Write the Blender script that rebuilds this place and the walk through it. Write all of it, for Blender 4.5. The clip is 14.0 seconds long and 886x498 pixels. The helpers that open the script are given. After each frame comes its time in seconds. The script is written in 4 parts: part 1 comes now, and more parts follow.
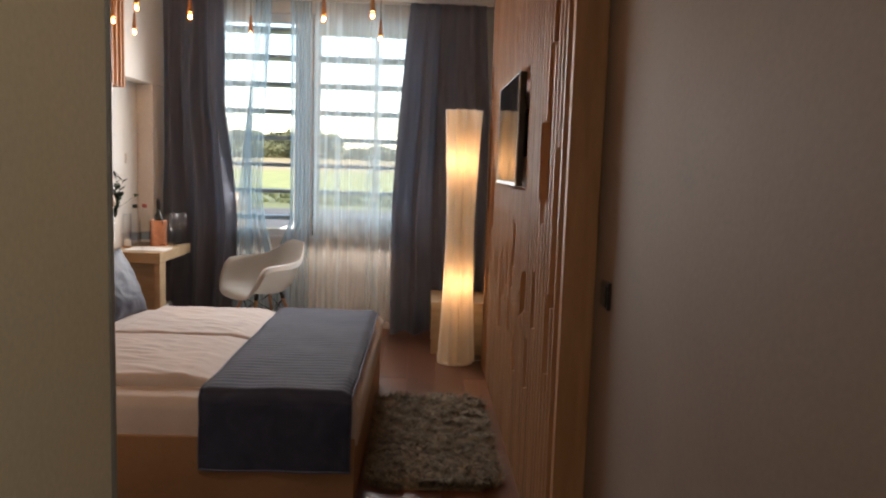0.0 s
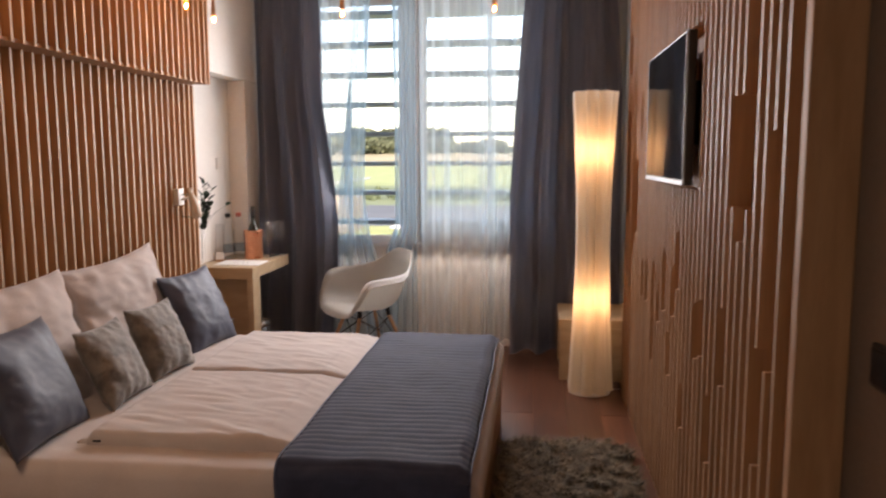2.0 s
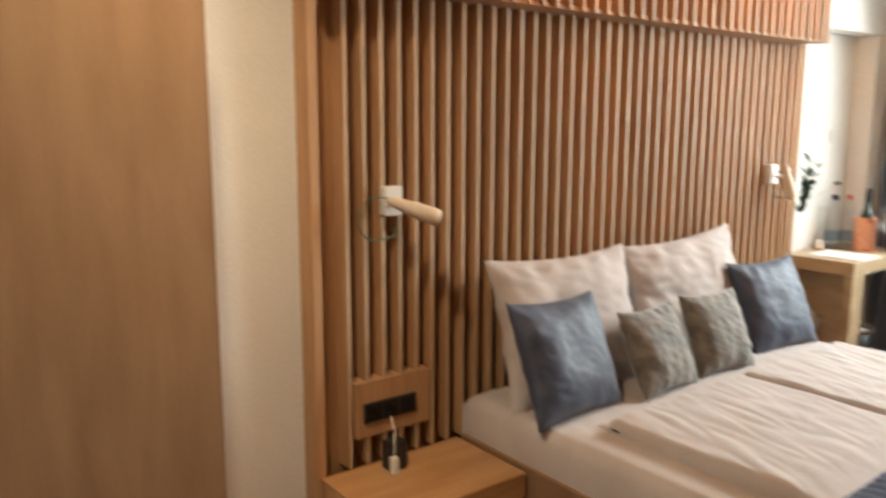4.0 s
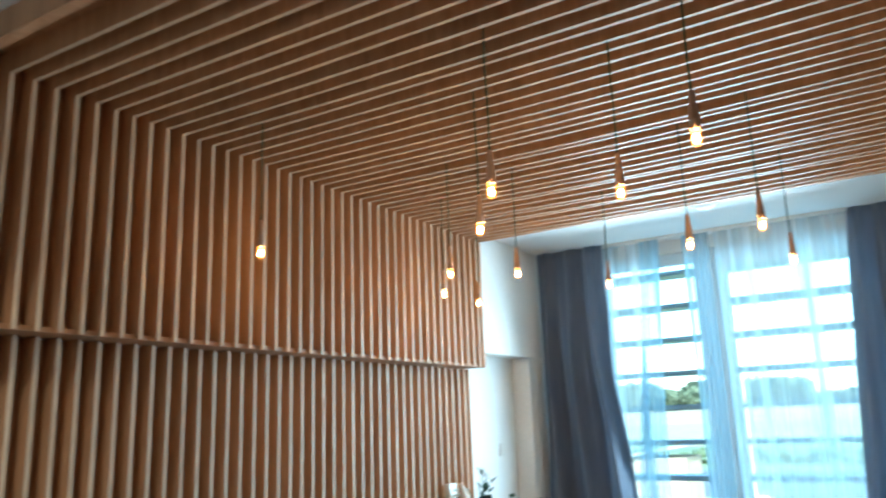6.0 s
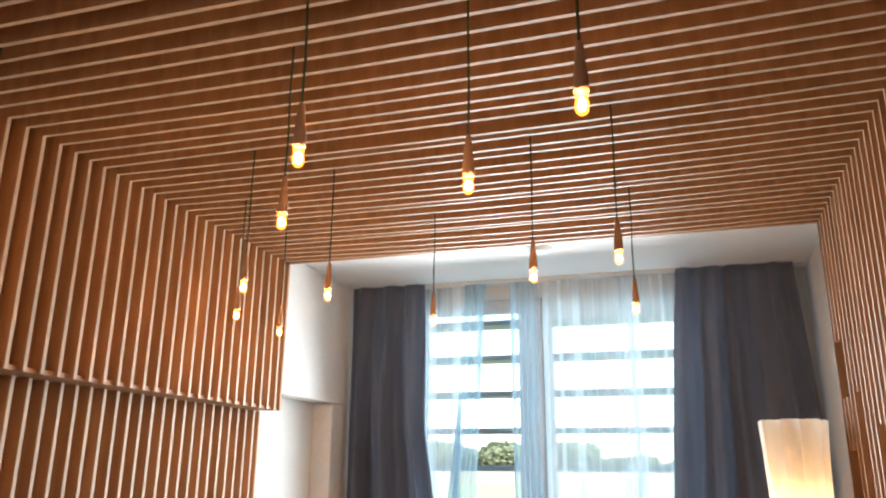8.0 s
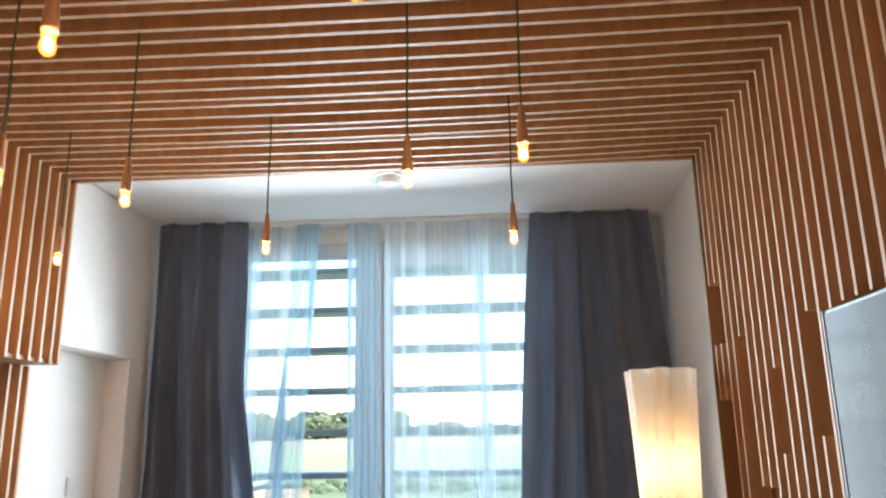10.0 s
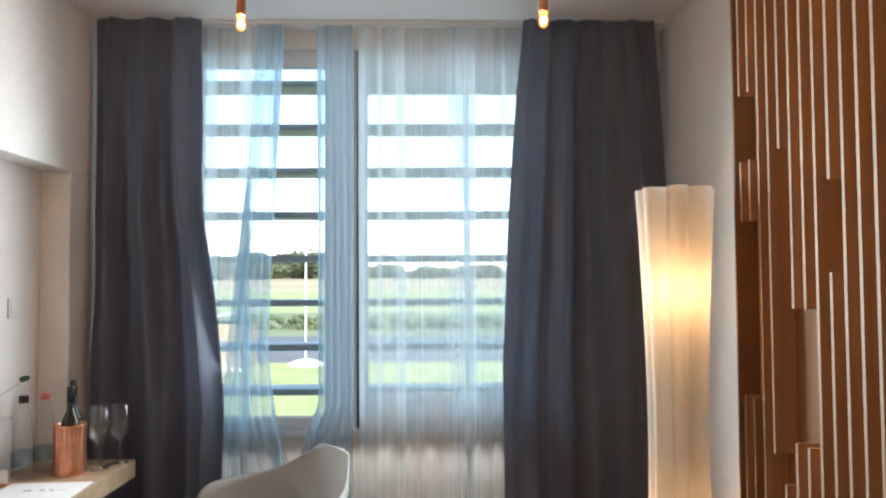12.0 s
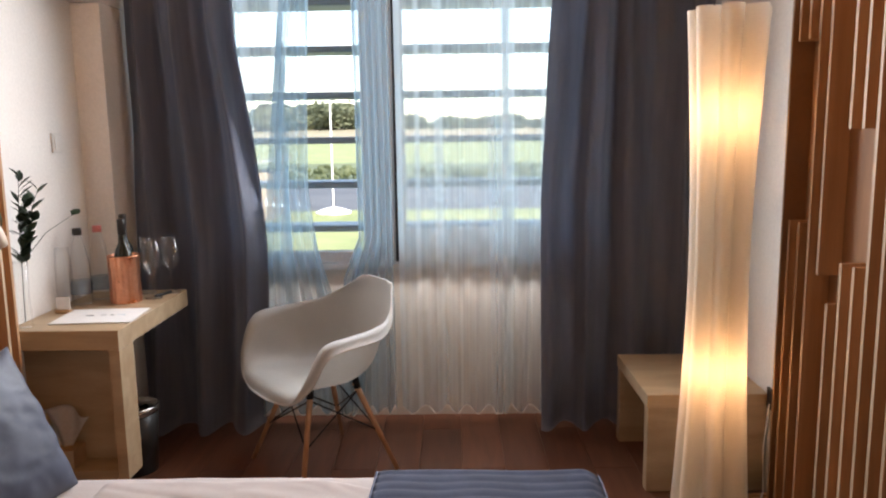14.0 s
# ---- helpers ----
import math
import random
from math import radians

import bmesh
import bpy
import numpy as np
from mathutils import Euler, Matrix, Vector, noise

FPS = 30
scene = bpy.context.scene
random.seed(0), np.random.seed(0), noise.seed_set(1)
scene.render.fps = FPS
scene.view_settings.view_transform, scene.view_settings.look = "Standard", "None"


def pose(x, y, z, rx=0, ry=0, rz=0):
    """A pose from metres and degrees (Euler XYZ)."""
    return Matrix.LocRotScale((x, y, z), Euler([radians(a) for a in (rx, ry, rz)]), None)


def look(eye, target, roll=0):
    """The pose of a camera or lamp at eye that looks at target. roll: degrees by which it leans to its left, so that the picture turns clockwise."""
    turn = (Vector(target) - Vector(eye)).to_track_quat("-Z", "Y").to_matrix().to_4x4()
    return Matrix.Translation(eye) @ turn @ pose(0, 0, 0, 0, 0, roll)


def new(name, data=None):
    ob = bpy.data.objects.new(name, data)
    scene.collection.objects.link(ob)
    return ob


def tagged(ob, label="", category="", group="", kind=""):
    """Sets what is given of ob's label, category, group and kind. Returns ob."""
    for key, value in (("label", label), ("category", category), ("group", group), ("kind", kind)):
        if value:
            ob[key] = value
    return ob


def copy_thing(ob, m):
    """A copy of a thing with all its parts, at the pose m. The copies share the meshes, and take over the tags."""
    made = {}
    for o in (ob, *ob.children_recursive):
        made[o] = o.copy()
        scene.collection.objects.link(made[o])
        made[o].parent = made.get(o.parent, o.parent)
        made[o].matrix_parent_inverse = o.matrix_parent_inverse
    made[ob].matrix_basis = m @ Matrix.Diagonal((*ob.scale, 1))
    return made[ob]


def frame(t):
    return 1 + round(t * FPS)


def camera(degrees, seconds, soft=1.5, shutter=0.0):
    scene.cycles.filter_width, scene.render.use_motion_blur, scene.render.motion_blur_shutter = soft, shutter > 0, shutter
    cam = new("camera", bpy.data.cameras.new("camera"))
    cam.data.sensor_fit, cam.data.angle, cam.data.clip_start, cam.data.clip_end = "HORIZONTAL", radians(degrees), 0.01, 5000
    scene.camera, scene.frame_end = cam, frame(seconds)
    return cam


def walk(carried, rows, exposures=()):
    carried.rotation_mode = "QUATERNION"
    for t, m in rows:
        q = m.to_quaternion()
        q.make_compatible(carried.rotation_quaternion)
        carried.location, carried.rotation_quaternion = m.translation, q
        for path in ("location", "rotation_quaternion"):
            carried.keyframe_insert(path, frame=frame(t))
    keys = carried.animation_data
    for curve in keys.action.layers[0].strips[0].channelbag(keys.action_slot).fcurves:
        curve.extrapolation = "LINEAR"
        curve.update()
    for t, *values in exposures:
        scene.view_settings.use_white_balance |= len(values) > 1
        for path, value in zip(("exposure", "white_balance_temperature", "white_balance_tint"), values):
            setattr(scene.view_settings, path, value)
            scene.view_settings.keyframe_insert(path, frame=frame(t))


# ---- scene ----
cam = camera(60.5, 14.0, soft=2.1, shutter=0.4)
PATH = [
    (0, (0.534, 0.502, 1.45), (0.591, 2.489, 1.234), 1.9),
    (0.5, (0.499, 0.683, 1.445), (0.501, 2.669, 1.214), 0.3),
    (1, (0.42, 0.89, 1.461), (0.456, 2.878, 1.244), -0.3),
    (1.5, (0.414, 1.102, 1.463), (0.357, 3.092, 1.265), 0.3),
    (2, (0.455, 1.325, 1.471), (0.217, 3.296, 1.23), -0.2),
    (2.5, (0.379, 1.547, 1.43), (-0.023, 3.464, 1.026), -1.0),
    (3, (0.355, 1.69, 1.424), (-0.288, 3.51, 0.899), -1.7),
    (3.5, (0.399, 1.749, 1.481), (-0.715, 3.332, 0.98), -0.1),
    (3.7, (0.448, 1.784, 1.488), (-0.881, 3.214, 1.054), -0.2),
    (5.8, (0.638, 1.914, 1.625), (-0.509, 3.494, 2.057), -1.7),
    (6, (0.611, 1.951, 1.624), (-0.404, 3.617, 2.066), -2.1),
    (6.5, (0.499, 2.064, 1.64), (-0.308, 3.826, 2.132), -2.6),
    (7, (0.423, 2.152, 1.631), (-0.276, 3.959, 2.127), -2.4),
    (7.5, (0.402, 2.312, 1.629), (-0.224, 4.14, 2.145), -0.9),
    (8, (0.39, 2.478, 1.637), (-0.189, 4.308, 2.199), 0.5),
    (8.2, (0.377, 2.524, 1.637), (-0.17, 4.361, 2.206), 0.6),
    (10.3, (0.13, 3.097, 1.597), (0.058, 5.048, 2.03), -0.5),
    (10.5, (0.124, 3.147, 1.586), (0.066, 5.113, 1.95), -0.0),
    (11, (0.085, 3.242, 1.561), (0.042, 5.229, 1.779), -0.0),
    (11.5, (-0.025, 3.318, 1.561), (-0.013, 5.312, 1.719), -0.9),
    (12, (-0.068, 3.367, 1.533), (-0.031, 5.365, 1.617), -0.3),
    (12.5, (-0.054, 3.391, 1.521), (-0.029, 5.391, 1.505), 0.0),
    (13, (-0.065, 3.39, 1.503), (-0.072, 5.387, 1.39), -0.1),
    (13.5, (-0.093, 3.383, 1.475), (-0.144, 5.37, 1.247), -0.1),
    (14, (-0.139, 3.368, 1.454), (-0.166, 5.344, 1.149), -0.8),
]
# the stretches between, carried on smoothly
GAPS = [
    (4.3, (0.54, 1.83, 1.515), (-1.16, 2.86, 1.31), 0.0),
    (5.0, (0.62, 1.87, 1.575), (-1.11, 2.87, 1.72), -0.6),
]
EXPOSURE = [(0, 1.8, 7700, 17), (0.7, 2.02, 7800, 25), (1.5, 1.88, 7700, 26), (2, 1.88, 7700, 23), (2.5, 2.62, 6650, 10), (3, 2.76, 6850, 8), (3.7, 2.78, 7200, 6), (5.8, 2.53, 4850, -15), (6.1, 2.53, 4950, -13),
            (6.6, 2.5, 6500, 9), (8.2, 2.4, 6450, 7), (10.3, 2.16, 6050, 5), (11, 2.02, 6600, 9), (12.5, 1.9, 6400, 8), (14, 1.88, 7000, 17)]
walk(cam, [(t, look(eye, target, roll)) for t, eye, target, roll in sorted(PATH + GAPS)], EXPOSURE)

# ---- light ----
world = bpy.data.worlds.new("sky")
scene.world = world
world.use_nodes = True
wn = world.node_tree.nodes
sky = wn.new("ShaderNodeTexSky")
sky.sky_type, sky.sun_disc = "NISHITA", False
sky.sun_elevation, sky.sun_rotation = radians(38), radians(150)
world.node_tree.links.new(sky.outputs[0], wn["Background"].inputs[0])
wn["Background"].inputs[1].default_value = 0.15


def lamp(name, kind, energy, colour, m, size=0.1, height=0.0, spread=180):
    data = bpy.data.lights.new(name, kind)
    data.energy, data.color = energy, colour
    if kind == "AREA":
        data.shape, data.size = "RECTANGLE" if height else "DISK", size
        data.size_y, data.spread = height or size, radians(spread)
    elif kind == "SUN":
        data.angle = size
    else:
        data.shadow_soft_size = size
    ob = new(name, data)
    ob.matrix_world = m
    return ob


# the sun stands behind the house and lights the garden
lamp("sun", "SUN", 2.6, (1.0, 0.94, 0.85), look((6, -14, 12), (0, 0, 0)), radians(0.53))
# added lamp on the room side of the sheers, stands in for the sky's light
lamp("window_fill", "AREA", 16, (0.86, 0.93, 1.0), look((-0.42, 6.85, 1.80), (-0.62, 3.0, 1.05)), 1.3, 1.4, 152)
# a second added lamp behind the sheers, close to the panes, brightens the voile
lamp("window_fill", "AREA", 3.3, (0.60, 0.84, 1.0), look((-0.38, 7.11, 1.76), (-0.38, 3, 1.76)), 1.74, 1.78)
# added strip lamp below the sill, lights the lower sheers from behind
lamp("window_fill", "AREA", 0.36, (1.0, 0.95, 0.9), look((-0.38, 7.105, 0.765), (-0.38, 7.05, 0.0)), 1.7, 0.02, 80)
# the two bulbs inside the floor lamp
for z in (1.5, 0.6):
    lamp("floor_lamp_bulb", "POINT", 0.82, (1.0, 0.59, 0.30), pose(0.81, 6.05, z), 0.035)
# added fill lamps, out of view: behind the camera, and before the wardrobe
lamp("entrance_fill", "AREA", 1.5, (1.0, 0.86, 0.66), look((0.68, 0.6, 2.76), (0.5, 0.6, 0)), 0.15, 0.0, 150)
lamp("entrance_fill", "AREA", 1.6, (1.0, 0.80, 0.60), look((-0.85, 2.3, 2.76), (-1.5, 2.75, 0)), 0.15, 0.0, 95)


# ---- materials ----
def material(name, c1, c2, scale=4.0, stretch=(1, 1, 1), rough=0.6, rough_var=0.1, bump=0.1, fine=60.0, metal=0.0, vary=0.0,
             sheen=0.0, coat=0.0, kind="noise", contrast=(0.35, 0.65), transmission=0.0, through_light=0.0):
    """A surface with a broad and a fine variation. stretch: how the grain is drawn out; vary: change of tone from piece to piece."""
    m = bpy.data.materials.new(name)
    m.use_nodes = True
    nt = m.node_tree
    n, link = nt.nodes, nt.links.new
    b = n["Principled BSDF"]
    tc, mp, info, add = n.new("ShaderNodeTexCoord"), n.new("ShaderNodeMapping"), n.new("ShaderNodeObjectInfo"), n.new("ShaderNodeVectorMath")
    mul = n.new("ShaderNodeMath")
    mul.operation, mul.inputs[1].default_value = "MULTIPLY", 37.0
    link(info.outputs["Random"], mul.inputs[0])
    link(tc.outputs["Object"], add.inputs[0])
    link(mul.outputs[0], add.inputs[1])
    link(add.outputs[0], mp.inputs[0])
    mp.inputs["Scale"].default_value = stretch
    t1 = n.new("ShaderNodeTexNoise")
    t1.inputs["Scale"].default_value, t1.inputs["Detail"].default_value = scale, 8
    t1.inputs["Distortion"].default_value = 0.6
    link(mp.outputs[0], t1.inputs[0])
    ramp = n.new("ShaderNodeValToRGB")
    ramp.color_ramp.elements[0].position, ramp.color_ramp.elements[1].position = contrast
    ramp.color_ramp.elements[0].color, ramp.color_ramp.elements[1].color = (*c1, 1), (*c2, 1)
    link(t1.outputs[0], ramp.inputs[0])
    t2 = n.new("ShaderNodeTexNoise")
    t2.inputs["Scale"].default_value, t2.inputs["Detail"].default_value = fine, 4
    link(mp.outputs[0], t2.inputs[0])
    hsv = n.new("ShaderNodeHueSaturation")
    link(ramp.outputs[0], hsv.inputs["Color"])
    span = n.new("ShaderNodeMapRange")
    span.inputs["To Min"].default_value, span.inputs["To Max"].default_value = 1 - vary, 1 + vary
    link(info.outputs["Random"], span.inputs[0])
    grain = n.new("ShaderNodeMapRange")
    grain.inputs["To Min"].default_value, grain.inputs["To Max"].default_value = 0.88, 1.12
    link(t2.outputs[0], grain.inputs[0])
    both = n.new("ShaderNodeMath")
    both.operation = "MULTIPLY"
    link(span.outputs[0], both.inputs[0])
    link(grain.outputs[0], both.inputs[1])
    link(both.outputs[0], hsv.inputs["Value"])
    link(hsv.outputs[0], b.inputs["Base Color"])
    rr = n.new("ShaderNodeMapRange")
    rr.inputs["To Min"].default_value, rr.inputs["To Max"].default_value = max(rough - rough_var, 0.02), min(rough + rough_var, 1)
    link(t1.outputs[0], rr.inputs[0])
    link(rr.outputs[0], b.inputs["Roughness"])
    if bump:
        bp = n.new("ShaderNodeBump")
        bp.inputs["Strength"].default_value, bp.inputs["Distance"].default_value = bump, 0.004
        link(t2.outputs[0], bp.inputs["Height"])
        link(bp.outputs[0], b.inputs["Normal"])
    b.inputs["Metallic"].default_value = metal
    b.inputs["Sheen Weight"].default_value = sheen
    b.inputs["Coat Weight"].default_value = coat
    b.inputs["Transmission Weight"].default_value = transmission
    if through_light:
        tr, mix = n.new("ShaderNodeBsdfTranslucent"), n.new("ShaderNodeMixShader")
        link(hsv.outputs[0], tr.inputs[0])
        mix.inputs[0].default_value = through_light
        link(b.outputs[0], mix.inputs[1])
        link(tr.outputs[0], mix.inputs[2])
        link(mix.outputs[0], n["Material Output"].inputs[0])
    return m


def glass(name, colour=(1, 1, 1), rough=0.0, ior=1.45):
    m = bpy.data.materials.new(name)
    m.use_nodes = True
    b = m.node_tree.nodes["Principled BSDF"]
    b.inputs["Base Color"].default_value = (*colour, 1)
    b.inputs["Roughness"].default_value, b.inputs["IOR"].default_value = rough, ior
    b.inputs["Transmission Weight"].default_value = 1.0
    return m


def thin_glass(name, colour, least=0.085):
    """A thin clear wall: light passes straight on, and the surface mirrors more at a low angle."""
    m = bpy.data.materials.new(name)
    m.use_nodes = True
    nt = m.node_tree
    n, link = nt.nodes, nt.links.new
    n.remove(n["Principled BSDF"])
    tp, gl, fr, mix = n.new("ShaderNodeBsdfTransparent"), n.new("ShaderNodeBsdfGlossy"), n.new("ShaderNodeLayerWeight"), n.new("ShaderNodeMixShader")
    tp.inputs[0].default_value, gl.inputs["Roughness"].default_value = (*colour, 1), 0.03
    fr.inputs[0].default_value = 0.5
    steep, share = n.new("ShaderNodeMath"), n.new("ShaderNodeMath")
    steep.operation, steep.inputs[1].default_value = "POWER", 3.5
    share.operation, share.inputs[1].default_value, share.inputs[2].default_value = "MULTIPLY_ADD", 0.85 if least > 0.05 else 0.6, least
    link(fr.outputs["Facing"], steep.inputs[0])
    link(steep.outputs[0], share.inputs[0])
    link(share.outputs[0], mix.inputs[0])
    link(tp.outputs[0], mix.inputs[1])
    link(gl.outputs[0], mix.inputs[2])
    link(mix.outputs[0], n["Material Output"].inputs[0])
    return m


def glow(name, colour, strength):
    m = bpy.data.materials.new(name)
    m.use_nodes = True
    n = m.node_tree.nodes
    e = n.new("ShaderNodeEmission")
    e.inputs[0].default_value, e.inputs[1].default_value = (*colour, 1), strength
    m.node_tree.links.new(e.outputs[0], n["Material Output"].inputs[0])
    return m


def veil(name, colour, clear):
    """Thin woven cloth: part of the light goes straight through, the rest is scattered to both sides. Fine threads run both ways."""
    m = bpy.data.materials.new(name)
    m.use_nodes = True
    nt = m.node_tree
    n, link = nt.nodes, nt.links.new
    n.remove(n["Principled BSDF"])
    tp, tl, df = n.new("ShaderNodeBsdfTransparent"), n.new("ShaderNodeBsdfTranslucent"), n.new("ShaderNodeBsdfDiffuse")
    tl.inputs[0].default_value = df.inputs[0].default_value = (*colour, 1)
    m1, m2 = n.new("ShaderNodeMixShader"), n.new("ShaderNodeMixShader")
    link(tl.outputs[0], m1.inputs[1])
    link(df.outputs[0], m1.inputs[2])
    m1.inputs[0].default_value = 0.48
    tc, mp, ns = n.new("ShaderNodeTexCoord"), n.new("ShaderNodeMapping"), n.new("ShaderNodeTexNoise")
    # upright pleats: broad clear stretches, narrow doubled bands, and fine threads over both
    mp.inputs["Scale"].default_value = (12, 0, 0.05)
    ns.inputs["Scale"].default_value, ns.inputs["Detail"].default_value = 1.0, 1.0
    link(tc.outputs["Object"], mp.inputs[0])
    link(mp.outputs[0], ns.inputs[0])
    rg = n.new("ShaderNodeMapRange")
    rg.inputs["To Min"].default_value, rg.inputs["To Max"].default_value = clear + 0.14, clear - 0.22
    rg.inputs["From Min"].default_value, rg.inputs["From Max"].default_value = 0.52, 0.60
    link(ns.outputs[0], rg.inputs[0])
    mf, nf, rf, low = n.new("ShaderNodeMapping"), n.new("ShaderNodeTexNoise"), n.new("ShaderNodeMapRange"), n.new("ShaderNodeMath")
    mf.inputs["Scale"].default_value = (75, 0, 0.2)
    nf.inputs["Scale"].default_value, nf.inputs["Detail"].default_value = 1.0, 2.0
    rf.inputs["To Min"].default_value, rf.inputs["To Max"].default_value = 0.1, -0.1
    low.operation = "ADD"
    link(tc.outputs["Object"], mf.inputs[0])
    link(mf.outputs[0], nf.inputs[0])
    link(nf.outputs[0], rf.inputs[0])
    link(rg.outputs[0], low.inputs[0])
    link(rf.outputs[0], low.inputs[1])
    rg = low
    inv = n.new("ShaderNodeMath")
    inv.operation, inv.inputs[0].default_value = "SUBTRACT", 1.0
    link(rg.outputs[0], inv.inputs[1])
    link(inv.outputs[0], m2.inputs[0])
    link(tp.outputs[0], m2.inputs[1])
    link(m1.outputs[0], m2.inputs[2])
    link(m2.outputs[0], n["Material Output"].inputs[0])
    return m


PLASTER = material("white_plaster", (0.74, 0.71, 0.67), (0.80, 0.78, 0.74), 1.3, rough=0.85, bump=0.12, fine=90)
CEILING_PAINT = material("ceiling_paint", (0.78, 0.77, 0.75), (0.82, 0.81, 0.79), 1.0, rough=0.9, bump=0.06, fine=120)
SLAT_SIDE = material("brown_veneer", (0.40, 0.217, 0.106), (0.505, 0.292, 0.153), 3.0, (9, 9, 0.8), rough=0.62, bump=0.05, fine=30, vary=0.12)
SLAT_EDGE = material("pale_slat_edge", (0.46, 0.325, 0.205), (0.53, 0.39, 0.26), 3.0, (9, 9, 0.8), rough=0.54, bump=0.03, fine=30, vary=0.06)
BACKING = material("brown_backing", (0.30, 0.152, 0.070), (0.38, 0.205, 0.102), 2.2, (6, 6, 0.7), rough=0.55, bump=0.05, fine=26)
PLAIN_BOARD = material("warm_wood_board", (0.235, 0.130, 0.068), (0.305, 0.176, 0.094), 2.0, (1, 6, 1), rough=0.45, bump=0.04, fine=40)
OAK = material("light_oak", (0.37, 0.26, 0.155), (0.46, 0.34, 0.215), 2.2, (1.2, 7, 7), rough=0.45, bump=0.05, fine=45, vary=0.04)
OAK_WARM = material("honey_oak", (0.40, 0.208, 0.09), (0.51, 0.285, 0.135), 2.2, (7, 1.2, 7), rough=0.4, bump=0.05, fine=45, vary=0.04)
FLOOR_WOOD = material("dark_red_floorboard", (0.112, 0.042, 0.023), (0.158, 0.062, 0.034), 2.6, (9, 0.9, 9), rough=0.3, rough_var=0.03, bump=0.012, fine=50, vary=0.22)
SHEET = material("white_bed_linen", (0.46, 0.40, 0.375), (0.515, 0.455, 0.43), 6.0, rough=0.85, bump=0.15, fine=260, sheen=0.2)
RUNNER = material("navy_quilt", (0.058, 0.077, 0.148), (0.088, 0.112, 0.200), 9.0, rough=0.8, bump=0.2, fine=350, sheen=0.2)
BLUE_SATIN = material("grey_blue_satin", (0.032, 0.040, 0.070), (0.056, 0.070, 0.115), 7.0, rough=0.58, rough_var=0.03, bump=0.1, fine=400, sheen=0.12)
GREY_VELVET = material("taupe_velvet", (0.085, 0.072, 0.058), (0.20, 0.17, 0.14), 16.0, rough=0.75, bump=0.3, fine=180, sheen=0.45)
DRAPE = material("slate_taupe_drape", (0.205, 0.226, 0.292), (0.262, 0.282, 0.350), 3.0, (6, 6, 0.5), rough=0.8, bump=0.15, fine=300, sheen=0.3, through_light=0.13)
PILE = material("grey_brown_pile", (0.085, 0.066, 0.043), (0.33, 0.27, 0.19), 30.0, rough=0.9, bump=0, fine=200, vary=0.1)
SHELL = material("white_plastic_shell", (0.56, 0.54, 0.505), (0.60, 0.58, 0.545), 3.0, rough=0.42, bump=0.02, fine=200)
BEECH = material("beech_leg", (0.42, 0.22, 0.11), (0.54, 0.31, 0.17), 4.0, (8, 8, 1), rough=0.4, bump=0.04, fine=60)
BLACK_METAL = material("black_metal", (0.012, 0.012, 0.013), (0.02, 0.02, 0.022), 8.0, rough=0.4, bump=0.03, metal=0.6)
BLACK_PLASTIC = material("black_plastic", (0.015, 0.014, 0.014), (0.024, 0.022, 0.021), 8.0, rough=0.35, bump=0.03)
SCREEN = material("dark_screen_glass", (0.006, 0.007, 0.008), (0.008, 0.009, 0.010), 2.0, rough=0.06, rough_var=0.02, bump=0)
SCREEN.node_tree.nodes["Principled BSDF"].inputs["IOR"].default_value = 1.1
CHROME = material("brushed_steel", (0.58, 0.56, 0.53), (0.68, 0.66, 0.63), 12.0, (1, 1, 14), rough=0.28, bump=0.03, metal=1.0)
COPPER = material("hammered_copper", (0.72, 0.30, 0.17), (0.82, 0.40, 0.25), 14.0, rough=0.3, bump=0, metal=1.0)
WHITE_PLASTIC = material("white_plastic", (0.70, 0.68, 0.64), (0.76, 0.74, 0.70), 5.0, rough=0.4, bump=0.02)
FRAME_WHITE = material("white_window_frame", (0.66, 0.69, 0.71), (0.74, 0.77, 0.79), 3.0, rough=0.4, bump=0.03)
ALU = material("grey_aluminium", (0.27, 0.31, 0.34), (0.34, 0.38, 0.41), 4.0, (0.4, 4, 4), rough=0.45, bump=0.03, metal=0.15)
CORD = material("green_textile_cord", (0.05, 0.085, 0.05), (0.09, 0.13, 0.08), 60.0, rough=0.8, bump=0.2, fine=500)
SOCKET_WOOD = material("turned_wood_socket", (0.42, 0.25, 0.15), (0.52, 0.33, 0.21), 8.0, (6, 6, 1), rough=0.5, bump=0.04)
PALE_WOOD = material("pale_maple", (0.60, 0.48, 0.36), (0.68, 0.56, 0.44), 8.0, (6, 6, 1), rough=0.5, bump=0.03)
SHADE = material("ivory_lamp_fabric", (0.77, 0.72, 0.63), (0.83, 0.78, 0.70), 3.0, (3, 3, 0.5), rough=0.8, bump=0.08, fine=300, through_light=0.45)
LEAF = material("dark_green_leaf", (0.018, 0.04, 0.022), (0.04, 0.075, 0.04), 20.0, rough=0.5, bump=0.05, vary=0.2)
PAPER = material("white_paper", (0.74, 0.73, 0.71), (0.79, 0.78, 0.77), 4.0, rough=0.85, bump=0.03)
INK = material("black_ink", (0.03, 0.03, 0.035), (0.05, 0.05, 0.055), 9.0, rough=0.7, bump=0)
PINK_CAP = material("red_cap", (0.55, 0.16, 0.14), (0.62, 0.2, 0.17), 6.0, rough=0.45, bump=0.02)
BLUE_LABEL = material("pale_blue_label", (0.42, 0.52, 0.60), (0.60, 0.68, 0.74), 30.0, rough=0.5, bump=0)
DARK_BOTTLE = material("dark_wine_glass", (0.012, 0.016, 0.012), (0.02, 0.024, 0.018), 5.0, rough=0.12, bump=0, coat=0.5)
